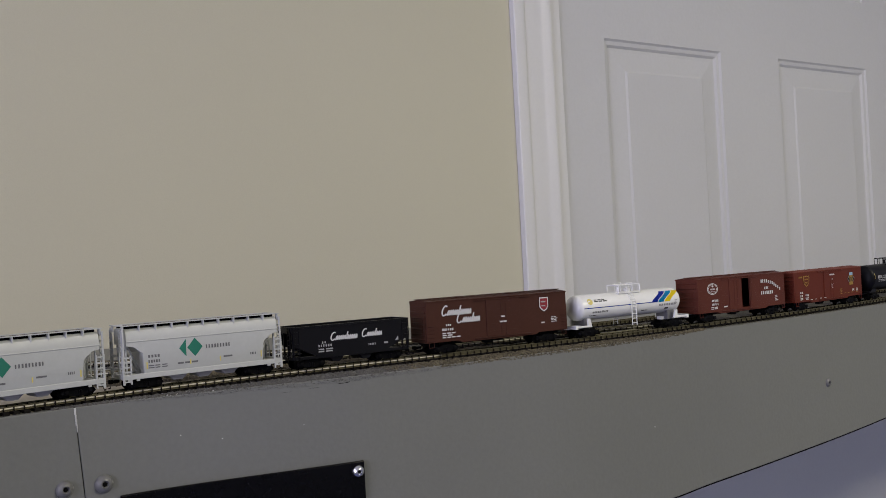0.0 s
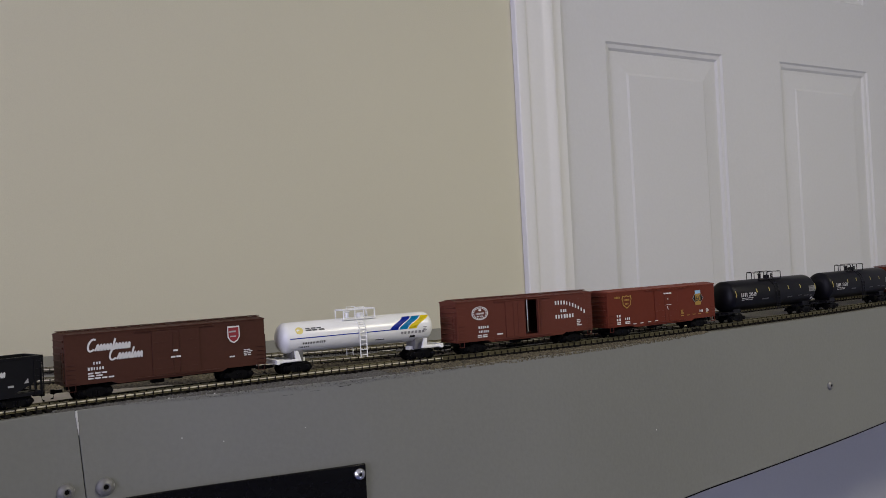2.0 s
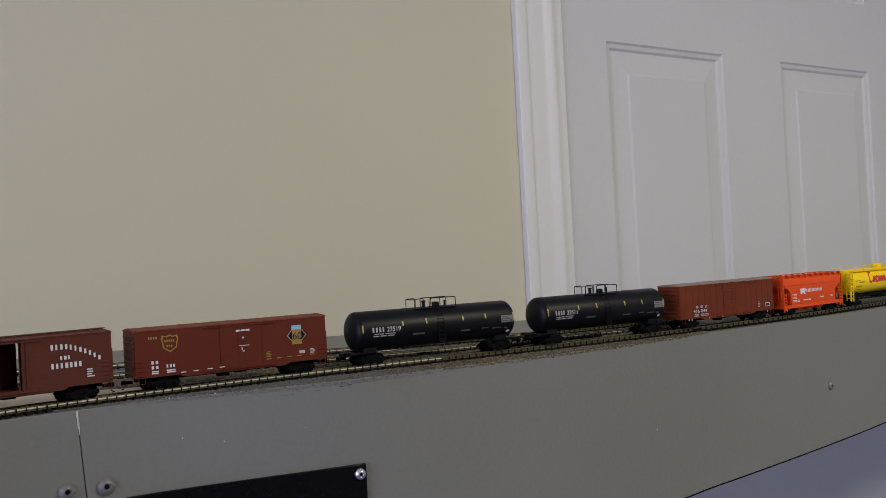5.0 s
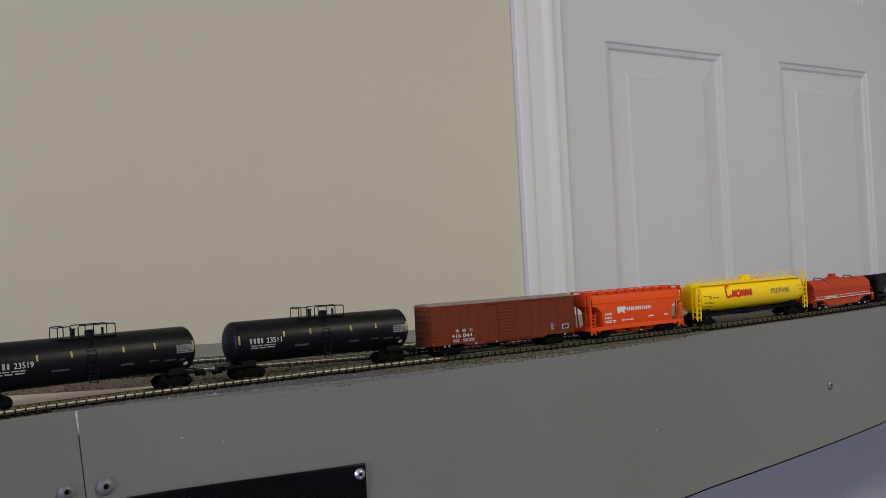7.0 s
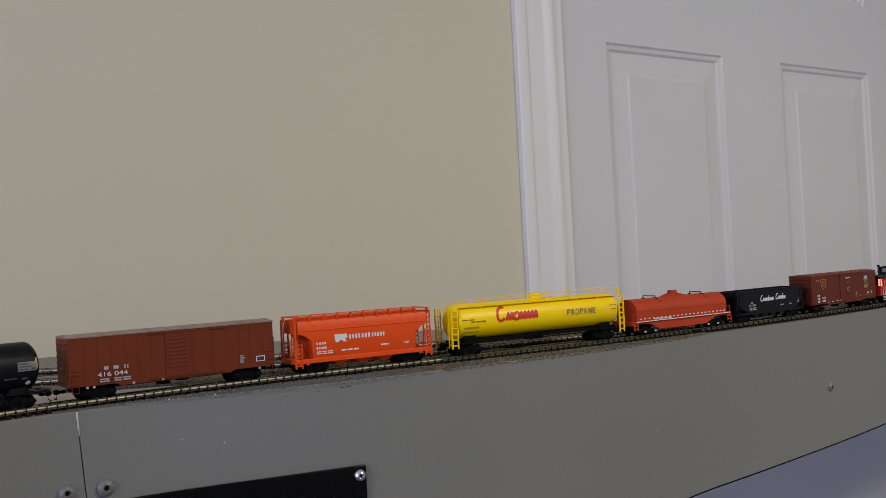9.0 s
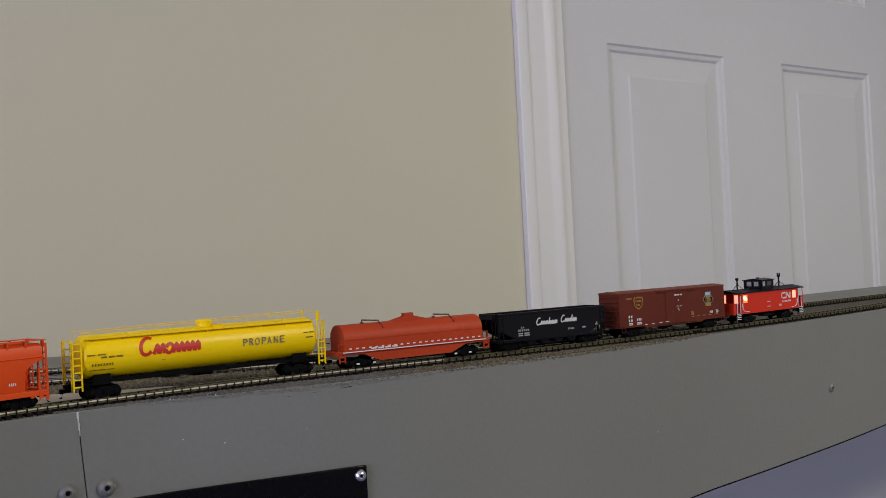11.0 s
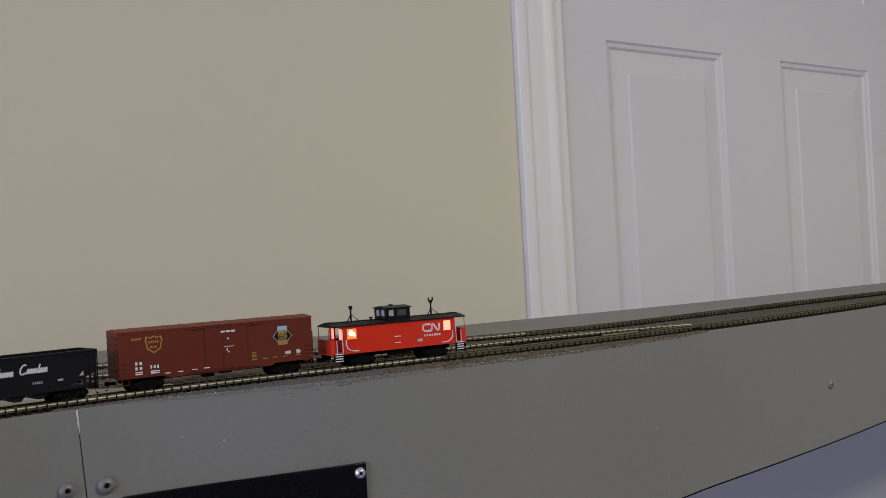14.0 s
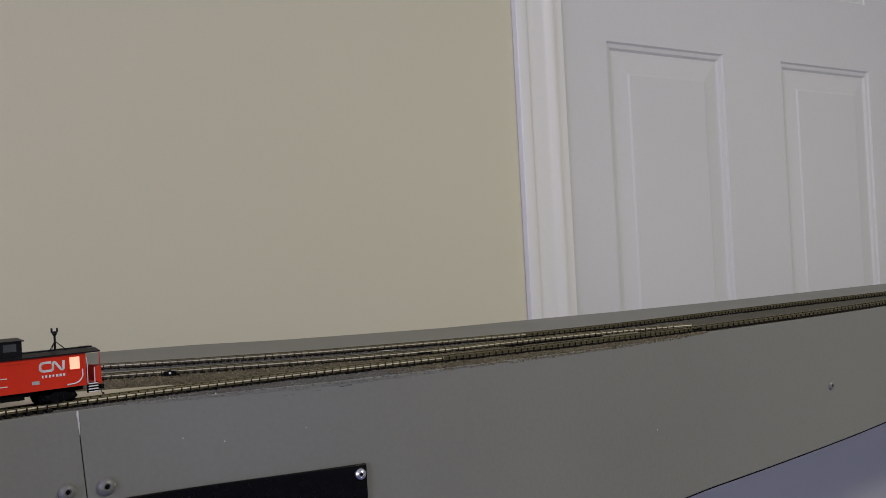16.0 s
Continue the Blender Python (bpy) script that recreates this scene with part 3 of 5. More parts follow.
finish("frog_plate", Shape().prism([(-16, -1.1), (-16, 1.1), (14, 0.4), (14, -0.4)], -2.0, -0.1, "z"), M_RAIL, frog)
finish("guard_rail", Shape().box(-12, 12, -3.4, -2.8, -2.0, -0.1, 0.1), M_RAIL, frog)


# ---- rolling stock: x along the track, the near side at -y, z from the rail heads, in millimetres ----
def shared_mesh(name, shape, material, smooth=False):
    ob = finish(name, shape, material, smooth=smooth)
    me = ob.data
    bpy.data.objects.remove(ob)
    return me


def truck_meshes():
    sh = Shape()
    for y in (-1, 1):
        side = [(-8.0, 2.6), (-7.2, 4.0), (-4.2, 4.1), (-2.6, 5.0), (2.6, 5.0), (4.2, 4.1), (7.2, 4.0), (8.0, 2.6), (7.0, 1.6), (4.4, 1.6), (2.6, 0.9), (-2.6, 0.9), (-4.4, 1.6), (-7.0, 1.6)]
        sh.prism(side, y * 6.3 - 0.55, y * 6.3 + 0.55, "y")
        for x in (-5.5, 5.5):
            sh.turned([(y * 6.7, 1.2), (y * 7.3, 1.1), (y * 7.5, 0.6)], "y", (x, 0, 2.7), 12)
        for x in (-1.1, 0, 1.1):
            sh.rod([(x, y * 6.9, 1.3), (x, y * 6.9, 3.4)], 0.42, 6)
    sh.box(-2.0, 2.0, -6.0, 6.0, 2.4, 5.2, 0.2)
    wheel = Shape()
    wheel.turned([(-5.6, 0.5), (-5.2, 0.6), (-4.6, 0.6), (-4.55, 2.35), (-4.5, 2.6), (-3.9, 2.62), (-3.85, 3.1), (-3.45, 3.1), (-3.4, 0.7), (3.4, 0.7), (3.45, 3.1), (3.85, 3.1), (3.9, 2.62), (4.5, 2.6), (4.55, 2.35), (4.6, 0.6), (5.2, 0.6), (5.6, 0.5)], "y", (0, 0, 2.62), 20)
    return shared_mesh("truck", sh, M_WHEEL), shared_mesh("wheelset", wheel, M_UNDER, True)


TRUCK, WHEELSET = truck_meshes()
COUPLER = shared_mesh("coupler", Shape().box(0, 3.6, -0.8, 0.8, 3.6, 5.0, 0.15).box(3.2, 5.0, -1.5, 1.2, 3.3, 5.4, 0.3).rod([(3.6, -0.6, 3.4), (3.8, -0.9, 1.6), (4.6, -1.8, 1.1), (3.4, -2.4, 1.0)], 0.22), M_UNDER)


def running_gear(car, length, base):
    """Two trucks with wheels and a coupler at each end."""
    for x in (-base, base):
        t = shared("truck", TRUCK, car, pose(x / 1000, 0, 0))
        for dx in (-5.5, 5.5):
            shared("wheelset", WHEELSET, t, pose(dx / 1000, 0, 0))
    e = length / 2 / 1000
    shared("coupler", COUPLER, car, pose(e - 0.0008, 0, 0))
    shared("coupler", COUPLER, car, pose(-e + 0.0008, 0, 0, 0, 0, 180))


def lettering(sh, x, z, w, h, n, y, seed=1, slant=0.0, weight=0.16):
    """Small unreadable lettering: n plain bars in a field w wide and h high."""
    rnd = random.Random(seed)
    if weight < 0.15 and h > 2.0:
        for i in range(4):
            lettering(sh, x, z + i * h / 4, w * rnd.uniform(0.6, 1.0), h * 0.13, n + 2, y, seed + i, slant, 0.4)
        return sh
    if h <= 0.9:
        # lines of fine print run together into a few words
        n, full = max(1, n // 3), (0.72, 0.9)
    else:
        full = (0.42, 0.66)
    step = w / n
    for i in range(n):
        a, b = x + i * step, x + i * step + step * rnd.uniform(*full)
        sh.plate([(a, z), (b, z), (b + slant * h, z + h), (a + slant * h, z + h)], y)
    return sh


def stroke(sh, pts, width, y):
    """A flat brush stroke along a line of (x, z) points, mitred from piece to piece."""
    ps = [Vector(p) for p in pts]
    side = []
    for k, p in enumerate(ps):
        d = (ps[min(k + 1, len(ps) - 1)] - ps[max(k - 1, 0)]).normalized()
        side.append(Vector((-d.y, d.x)) * width / 2)
    for k in range(len(ps) - 1):
        sh.plate([tuple(ps[k] + side[k]), tuple(ps[k + 1] + side[k + 1]), tuple(ps[k + 1] - side[k + 1]), tuple(ps[k] - side[k])], y)
    return sh


def script(sh, x, z, w, h, marks, y, weight=0.3, lean=0.3):
    """A flowing brush name as plain loops: O a large open curl, n a wave, l a tall stroke, p a stroke below the line."""
    wide = {"O": 1.7, "n": 0.62, "l": 0.5, "p": 0.95}
    unit = w / sum(wide[c] for c in marks)
    pen = weight * unit

    def arc(cx, cz, rx, rz, a0, a1, n=10):
        return [(cx + rx * math.cos(radians(a0 + (a1 - a0) * k / n)), cz + rz * math.sin(radians(a0 + (a1 - a0) * k / n))) for k in range(n + 1)]

    at = x
    for c in marks:
        b = wide[c] * unit
        mid, r = at + b / 2, b * 0.42
        lines = []
        if c == "O":
            lines = [arc(mid, z + h * 0.95, b * 0.42, h * 0.95, 55, 320, 14)]
        elif c == "n":
            lines = [[(at + b * k / 8, z + h * 0.5 * (1 - math.cos(k * math.tau / 8))) for k in range(9)]]
        elif c == "l":
            lines = [[(mid, z + h * 1.8), (mid, z + h * 0.1), (mid + b * 0.45, z + h * 0.04)]]
        elif c == "p":
            lines = [[(at + b * 0.12, z + h), (at + b * 0.12, z - h * 0.75)], arc(mid, z + h / 2, r, h / 2, 170, -170, 12)]
        for line in lines:
            stroke(sh, [(u + lean * (v - z), v) for u, v in line], pen, y)
        at += b
    return sh


def words(text, size, x, z, y, material, parent, name, width=None):
    """Readable words, standing on the near side at y."""
    cu = bpy.data.curves.new(name, "FONT")
    cu.body, cu.size, cu.extrude = text, size, 0.04
    tmp = new(name, cu)
    bpy.context.view_layer.update()
    me = bpy.data.meshes.new_from_object(tmp.evaluated_get(bpy.context.evaluated_depsgraph_get()))
    bpy.data.objects.remove(tmp)
    span = max(v.co.x for v in me.vertices) - min(v.co.x for v in me.vertices)
    k = width / span if width else 1.0
    for v in me.vertices:
        v.co = Vector((x + v.co.x * k, y - v.co.z, z + v.co.y)) / 1000
    me.materials.clear()
    me.materials.append(material)
    return shared(name, me, parent)


def ladder(sh, x, y, z0, z1, w=3.4, n=6, r=0.22):
    """A ladder on the near or far side."""
    for dx in (-w / 2, w / 2):
        sh.box(x + dx - r, x + dx + r, y - r, y + r, z0, z1)
    for i in range(n):
        z = z0 + (i + 0.6) * (z1 - z0) / n
        sh.box(x - w / 2, x + w / 2, y - r, y + r, z - r, z + r)
    return sh


def end_ladder(sh, x, y, z0, z1, w=3.0, n=6, r=0.22):
    for dy in (-w / 2, w / 2):
        sh.box(x - r, x + r, y + dy - r, y + dy + r, z0, z1)
    for i in range(n):
        z = z0 + (i + 0.6) * (z1 - z0) / n
        sh.box(x - r, x + r, y - w / 2, y + w / 2, z - r, z + r)
    return sh


HALF = 9.4


def boxcar(name, label, length, z0, z1, paint, roof_paint, end_paint, walkway, gap=None, doors=(-9, 9), ribs=0, roof_ribs=12):
    """A boxcar: body with a cut door opening if it stands open, doors, corrugated ends, roof panels, ladders."""
    car = thing(name, label, "model boxcar", group="freight cars of the model train")
    h = length / 2
    sh = Shape()
    side = HALF - 0.35
    if gap:
        a, b = gap
        sh.box(-h, a, -side, side, z0, z1, 0.15)
        # the part behind the open door is hollow, and its far door stands ajar
        shell = Shape().box(b, h, -side, -side + 0.8, z0, z1).box(b, b + 4.4, side - 0.8, side, z0, z1).box(b + 5.6, h, side - 0.8, side, z0, z1)
        shell.box(b, h, -side + 0.8, side - 0.8, z0, z0 + 1.2).box(b, h, -side + 0.8, side - 0.8, z1 - 1.0, z1).box(h - 0.8, h, -side + 0.8, side - 0.8, z0 + 1.2, z1 - 1.0)
        finish("body", shell, paint, car)
        finish("door_sill", Shape().box(a, b, -side, side, z0, z0 + 1.2), paint, car)
        finish("door_header", Shape().box(a, b, -side, side, z1 - 1.0, z1), paint, car)
        finish("far_wall", Shape().box(a, b, side - 0.8, side, z0 + 1.2, z1 - 1.0), paint, car)
    else:
        sh.box(-h, h, -side - 0.1, side + 0.1, z0, z1, 0.2)
    finish("side_sill", Shape().prism([(-h + 20, z0 + 0.4), (-h + 23, z0 - 1.1), (h - 23, z0 - 1.1), (h - 20, z0 + 0.4)], -side - 0.12, side + 0.12, "y"), paint, car)
    n = max(8, int(length / 6))
    for i in range(n + 1):
        x = -h + 0.4 + i * (length - 0.8) / n
        if doors[0] - 1 < x < doors[1] + 1:
            continue
        if not ribs:
            continue
        w = 0.16
        for y in (-1, 1):
            finish("side_rib", Shape().box(x - w, x + w, y * (side + 0.03) - 0.2, y * (side + 0.03) + 0.2, z0 + 0.3, z1 - 0.5), paint, car)
    finish("body", sh, paint, car)
    if gap:
        # horizontal sheathing boards either side of the door
        n = 15
        for a, b in ((-h + 0.1, doors[0]), (doors[1], h - 0.1)):
            for i in range(n):
                z = z0 + 0.2 + i * (z1 - z0 - 0.6) / n
                finish("side_board", Shape().box(a, b, -side - 0.17, -side + 0.1, z, z + (z1 - z0 - 0.6) / n - 0.07), paint, car)
    roof = Shape()
    roof.prism([(-HALF - 0.1, z1 - 0.25), (-HALF - 0.1, z1 + 0.25), (0, z1 + 1.25), (HALF + 0.1, z1 + 0.25), (HALF + 0.1, z1 - 0.25)], -h - 0.15, h + 0.15)
    for i in range(roof_ribs + 1):
        x = -h + 0.6 + i * (length - 1.2) / roof_ribs
        for y in (-1, 1):
            roof.prism([(y * HALF, z1 + 0.2), (y * HALF, z1 + 0.42), (y * 1.0, z1 + 1.34), (y * 1.0, z1 + 1.0)], x - 0.35, x + 0.35)
    finish("roof", roof, roof_paint, car)
    if walkway:
        wk = Shape()
        for y in (-1.5, 0, 1.5):
            wk.box(-h - 0.9, h + 0.9, y - 0.6, y + 0.6, z1 + 1.4, z1 + 1.7)
        for i in range(9):
            wk.box(-h + 1 + i * (length - 2) / 8 - 0.25, -h + 1 + i * (length - 2) / 8 + 0.25, -2.1, 2.1, z1 + 0.9, z1 + 1.41)
        finish("roof_walkway", wk, roof_paint, car)
    for e in (-1, 1):
        for i in range(7):
            z = z0 + 2.0 + i * (z1 - z0 - 3.2) / 6.5
            en = Shape().rod([(e * h, -HALF + 1.4, z), (e * (h + 0.1), -HALF + 2.4, z), (e * (h + 0.1), HALF - 2.4, z), (e * h, HALF - 1.4, z)], 0.55, 8)
            finish("end_rib", en, end_paint, car)
        finish("end_ladder", end_ladder(Shape(), e * (h + 0.5), -HALF + 2.6, z0 + 1, z1 - 8, 3.0, 4, 0.14), end_paint, car)
    for e in (-1, 1):
        ld = Shape()
        for i in range(5 if walkway else 4):
            z = z0 + 1.2 + i * 2.1
            ld.rod([(e * (h - 2.6) - 1.7, -HALF + 0.2, z), (e * (h - 2.6) - 1.7, -HALF - 0.2, z), (e * (h - 2.6) + 1.7, -HALF - 0.2, z), (e * (h - 2.6) + 1.7, -HALF + 0.2, z)], 0.15, 5)
        ld.rod([(e * (h - 4.2), -HALF, z0), (e * (h - 4.2), -HALF, z0 - 2.6), (e * (h - 1.2), -HALF, z0 - 2.6), (e * (h - 1.2), -HALF, z0)], 0.22)
        finish("grab_iron", ld, paint, car)
    spans = [doors] if not gap else [(doors[0], gap[0] + 0.4), (gap[1] - 0.2, doors[1])]
    for a, b in spans:
        dr = Shape()
        dr.box(a, b, -HALF - 0.25, -HALF + 0.3, z0 + 0.6, z1 - 1.4, 0.1)
        k = 5 if b - a > 6 else 3
        for i in range(k):
            z = z0 + 3.5 + i * (z1 - z0 - 6.5) / (k - 1)
            dr.box(a + 0.8, b - 0.8, -HALF - 0.36, -HALF - 0.2, z - 0.25, z + 0.25)
        for x in ((a + b) / 2 - 1.6, (a + b) / 2 + 1.6):
            dr.rod([(x, -HALF - 0.36, z0 + 1.0), (x, -HALF - 0.36, z1 - 2.0)], 0.12)
        finish("side_door", dr, paint, car)
    d0, d1 = doors[0] - 8, doors[1] + 8
    for z in (z1 - 1.35, z0 - 0.1):
        finish("door_track", Shape().box(d0, d1, -HALF - 0.5, -HALF + 0.2, z, z + 0.6), paint, car)
    un = Shape()
    un.box(-h + 2, h - 2, -2.2, 2.2, z0 - 2.2, z0 - 0.6).box(-8, -2, -4.5, -1, z0 - 3.4, z0 - 0.6, 0.3).box(3, 9, 1, 4.5, z0 - 3.2, z0 - 0.6, 0.3)
    for x in (-h * 0.72, h * 0.72):
        un.box(x - 3, x + 3, -5, 5, z0 - 2.2, z0 - 0.5)
    finish("underframe", un, M_UNDER, car)
    running_gear(car, length, h - 13.5)
    return car


def blocks(sh, spots, y):
    for x, z, w, hh in spots:
        sh.plate([(x, z), (x + w, z), (x + w, z + hh), (x, z + hh)], y)
    return sh


def badge(sh, x, z, r, y, outline="round", n=20):
    if outline == "round":
        pts = [(x + r * math.cos(k * math.tau / n), z + r * math.sin(k * math.tau / n)) for k in range(n)]
    elif outline == "shield":
        pts = [(x + r * u, z + r * v) for u, v in ((-0.85, 0.95), (-0.4, 0.8), (0, 1.0), (0.4, 0.8), (0.85, 0.95), (1.0, 0.45), (0.85, 0.0), (0.8, -0.5), (0.3, -0.85), (0, -1.05), (-0.3, -0.85), (-0.8, -0.5), (-0.85, 0.0), (-1.0, 0.45))]
    else:
        pts = [(x + r * u, z + r * v) for u, v in ((-0.8, 1.1), (0.8, 1.1), (0.8, -0.3), (0.5, -0.8), (0, -1.1), (-0.5, -0.8), (-0.8, -0.3))]
    return sh.plate(pts, y)


def red_boxcar(name, label):
    """The oxide red boxcar with a shield at one end and a two-coloured badge at the other."""
    car = boxcar(name, label, 97.5, 6.3, 28.8, M_UPRED, M_UPROOF, M_UPRED, False, doors=(-8, 13), ribs=0)
    y = -HALF - 0.12
    finish("shield_badge", badge(Shape(), -32.5, 22.0, 4.2, y, "shield"), M_OCHRE, car, "ochre outlined shield")
    finish("shield_field", lettering(badge(Shape(), -32.5, 22.0, 3.5, y - 0.05, "shield"), -34, 20, 3, 1, 2, y - 0.06), M_UPRED, car)
    finish("shield_lettering", lettering(lettering(Shape(), -35, 22.6, 5, 1.1, 5, y - 0.12, 5), -34.2, 20.2, 3.4, 1.0, 3, y - 0.12, 6), M_OCHRE, car)
    b = finish("badge_plate", blocks(Shape(), [(29.5, 15.4, 5.4, 8.6)], y), M_OCHRE, car, "ochre badge with pale top")
    finish("badge_top", blocks(Shape(), [(29.6, 23.0, 5.2, 2.2)], y - 0.05), M_PALEBLUE, car)
    finish("badge_diamond", Shape().plate([(27.0, 20.0), (29.3, 22.8), (35.1, 22.8), (37.4, 20.0), (35.1, 17.3), (29.3, 17.3)], y - 0.02), M_TXGREY, car)
    finish("badge_disc", Shape().plate([(27.4, 20.0), (29.4, 22.5), (35.0, 22.5), (37.0, 20.0), (35.0, 17.6), (29.4, 17.6)], y - 0.08), M_BLACK, car)
    finish("badge_field", blocks(Shape(), [(29.8, 17.2, 4.8, 5.6)], y - 0.12), M_OCHRE, car)
    words("60", 5.4, 29.7, 17.9, y - 0.25, M_TXBLACK, car, "badge_number", 5.0)
    tx = Shape()
    lettering(tx, -41.5, 12.6, 4.0, 1.5, 2, y, 11, weight=0.3)
    lettering(tx, -41.5, 10.2, 4.0, 1.5, 2, y, 12, weight=0.3)
    lettering(tx, -34.5, 10.4, 4.6, 1.5, 3, y, 13, weight=0.3)
    for z in (8.8, 7.9):
        lettering(tx, -41.5, z, 4.4, 0.6, 5, y, 14, weight=0.4)
        lettering(tx, -34.5, z, 4.6, 0.6, 5, y, 15, weight=0.4)
    lettering(tx, 0.0, 24.6, 7.6, 0.9, 10, y - 0.35, 16, weight=0.3)
    blocks(tx, [(3.2, 21.0, 0.8, 0.8), (1.5, 17.3, 5.0, 0.3), (2.6, 15.2, 0.5, 1.3), (3.2, 14.4, 0.9, 0.5), (-28, 7.2, 2.6, 0.45), (-22, 7.3, 2.6, 0.45), (-15, 7.5, 2.6, 0.45), (-9, 7.6, 2.6, 0.45), (-8.4, 6.2, 1.6, 0.5)], y - 0.35)
    lettering(tx, 33.4, 10.4, 3.2, 1.6, 3, y, 17, weight=0.3)
    lettering(tx, 39.4, 10.2, 3.6, 2.4, 3, y, 18, weight=0.14)
    finish("lettering", tx, M_TXWHITE, car, "small white lettering")
    ye = blocks(Shape(), [(15.5, 9.0, 2.6, 0.6), (21, 9.1, 2.6, 0.4), (26.6, 9.2, 2.6, 0.4), (32, 9.2, 2.6, 0.4), (39, 9.2, 2.6, 0.4)], y)
    lettering(ye, 15.5, 10.4, 3.2, 3.0, 3, y, 19, weight=0.12)
    lettering(ye, -42.6, 24.4, 4.6, 1.2, 4, y, 20, weight=0.16)
    finish("ochre_lettering", ye, M_OCHRE, car)
    return car


def covered_hopper(name, label, length, paint, ht, logo):
    """A two-bay covered hopper: curved-topped body between open ends, side sill, running boards, ladders."""
    car = thing(name, label, "model hopper car", group="freight cars of the model train")
    h = length / 2
    sh = Shape()
    z0, z1 = 7.0, ht
    prof = [(-HALF + 0.5, z0), (-HALF, z0 + 1), (-HALF, z1 - 8.0), (-HALF + 0.25, z1 - 5), (-HALF + 1.0, z1 - 2.7), (-HALF + 2.6, z1 - 1.6), (HALF - 2.6, z1 - 1.6), (HALF - 1.0, z1 - 2.7), (HALF - 0.25, z1 - 5), (HALF, z1 - 8.0), (HALF, z0 + 1), (HALF - 0.5, z0)]
    # the body is cut back at both ends, under its overhanging top
    rings = []
    for x, floor_z in ((-h + 2.0, 21.0), (-h + 5.5, 20.2), (-h + 9.6, 17.0), (-h + 10.2, z0), (h - 10.2, z0), (h - 9.6, 17.0), (h - 5.5, 20.2), (h - 2.0, 21.0)):
        rings.append([sh.bm.verts.new((x, y, max(z, floor_z))) for y, z in prof])
    for a, b in zip(rings, rings[1:]):
        for k in range(len(prof)):
            sh.bm.faces.new((a[k], b[k], b[(k + 1) % len(prof)], a[(k + 1) % len(prof)]))
    sh.bm.faces.new(rings[0][::-1])
    sh.bm.faces.new(rings[-1])
    for y in (-1, 1):
        sh.rod([(-h + 2.0, y * (HALF + 0.05), z1 - 7.6), (h - 2.0, y * (HALF + 0.05), z1 - 7.6)], 0.3)
    finish("body", sh, paint, car, smooth=True)
    sill = Shape()
    for y in (-1, 1):
        sill.box(-h, h, y * 8.9 - 0.7, y * 8.9 + 0.7, 5.2, 7.6, 0.2)
        for x in (-h + 7, -h + 3, h - 7, h - 3):
            sill.box(x - 0.7, x + 0.7, y * 8.9 - 0.5, y * 8.9 + 0.5, 4.4, 5.4)
    for e in (-1, 1):
        sill.box(e * (h - 0.7) - 0.7, e * (h - 0.7) + 0.7, -9.0, 9.0, 5.2, 7.6, 0.2)
        sill.box(e * (h - 6) - 6, e * (h - 6) + 6, -3, 3, 5.6, 7.0)
        for y in (-1, 1):
            sill.rod([(e * (h - 3.0), y * 5.5, 7.0), (e * (h - 2.6), y * 6.2, z1 - 9)], 0.5)
            sill.rod([(e * (h - 10.5), y * 2.5, 7.0), (e * (h - 3.0), y * 4.2, z1 - 8)], 0.4)
    finish("side_sill", sill, paint, car)
    for e in (-1, 1):
        for y in (-1, 1):
            ld = ladder(Shape(), e * (h - 2.0), y * (HALF + 0.1), 3.0, z1 - (14 if e < 0 else 12), 3.6, 6, 0.3)
            ld.box(e * (h - 0.5) - 0.35, e * (h - 0.5) + 0.35, y * HALF - 0.35, y * HALF + 0.35, 3.0, z1 - 1.5)
            end_ladder(ld, e * (h + 0.05), y * (HALF - 2.4), 6.0, z1 - 2.0, 3.4, 8, 0.25)
            finish("ladder", ld, paint, car)
    rf = Shape()
    for y in (-1, 1):
        rf.box(-h, h, y * 7.3 - 1.5, y * 7.3 + 1.5, z1 - 0.35, z1 + 0.05)
        for i in range(11):
            x = -h + 1.0 + i * (length - 2) / 10
            rf.box(x - 0.25, x + 0.25, y * 7.6 - 1.3, y * 7.6 + 1.3, z1 - 3.2, z1 - 0.3)
    for e in (-1, 1):
        rf.box(e * (h - 1.2) - 1.2, e * (h - 1.2) + 1.2, -8.6, 8.6, z1 - 0.36, z1 + 0.04)
    finish("running_board", rf, paint, car)
    # Black strips stand in for the shade under the running boards.
    if paint == M_WHITE:
        for y in (-1, 1):
            finish("roof_trough", Shape().box(-h + 2.4, h - 2.4, y * 5.4 - 0.3, y * 5.4 + 0.3, z1 - 1.65, z1 - 0.42), M_UNDER, car, "dark strip painted as shade under the running board")
    hatch = Shape()
    for y in (-2.2, 2.2):
        hatch.box(-h + 6, h - 6, y - 1.5, y + 1.5, z1 - 2.5, z1 - 0.6, 0.2)
    finish("roof_hatch", hatch, paint, car)
    for x in (-13.0, 0.0, 13.0):
        bay = Shape()
        top, bot = [], []
        for dx, dy in ((-6.2, -8), (6.2, -8), (6.2, 8), (-6.2, 8)):
            top.append(bay.bm.verts.new((x + dx, dy, 7.2)))
            bot.append(bay.bm.verts.new((x + dx * 0.35, dy * 0.75, 2.6)))
        bay.bm.faces.new(top)
        bay.bm.faces.new(bot[::-1])
        for k in range(4):
            bay.bm.faces.new((top[k], bot[k], bot[(k + 1) % 4], top[(k + 1) % 4]))
        finish("discharge_bay", bay, M_TXGREY if paint == M_WHITE else paint, car)
    running_gear(car, length, h - 11.5)
    y = -HALF - 0.1
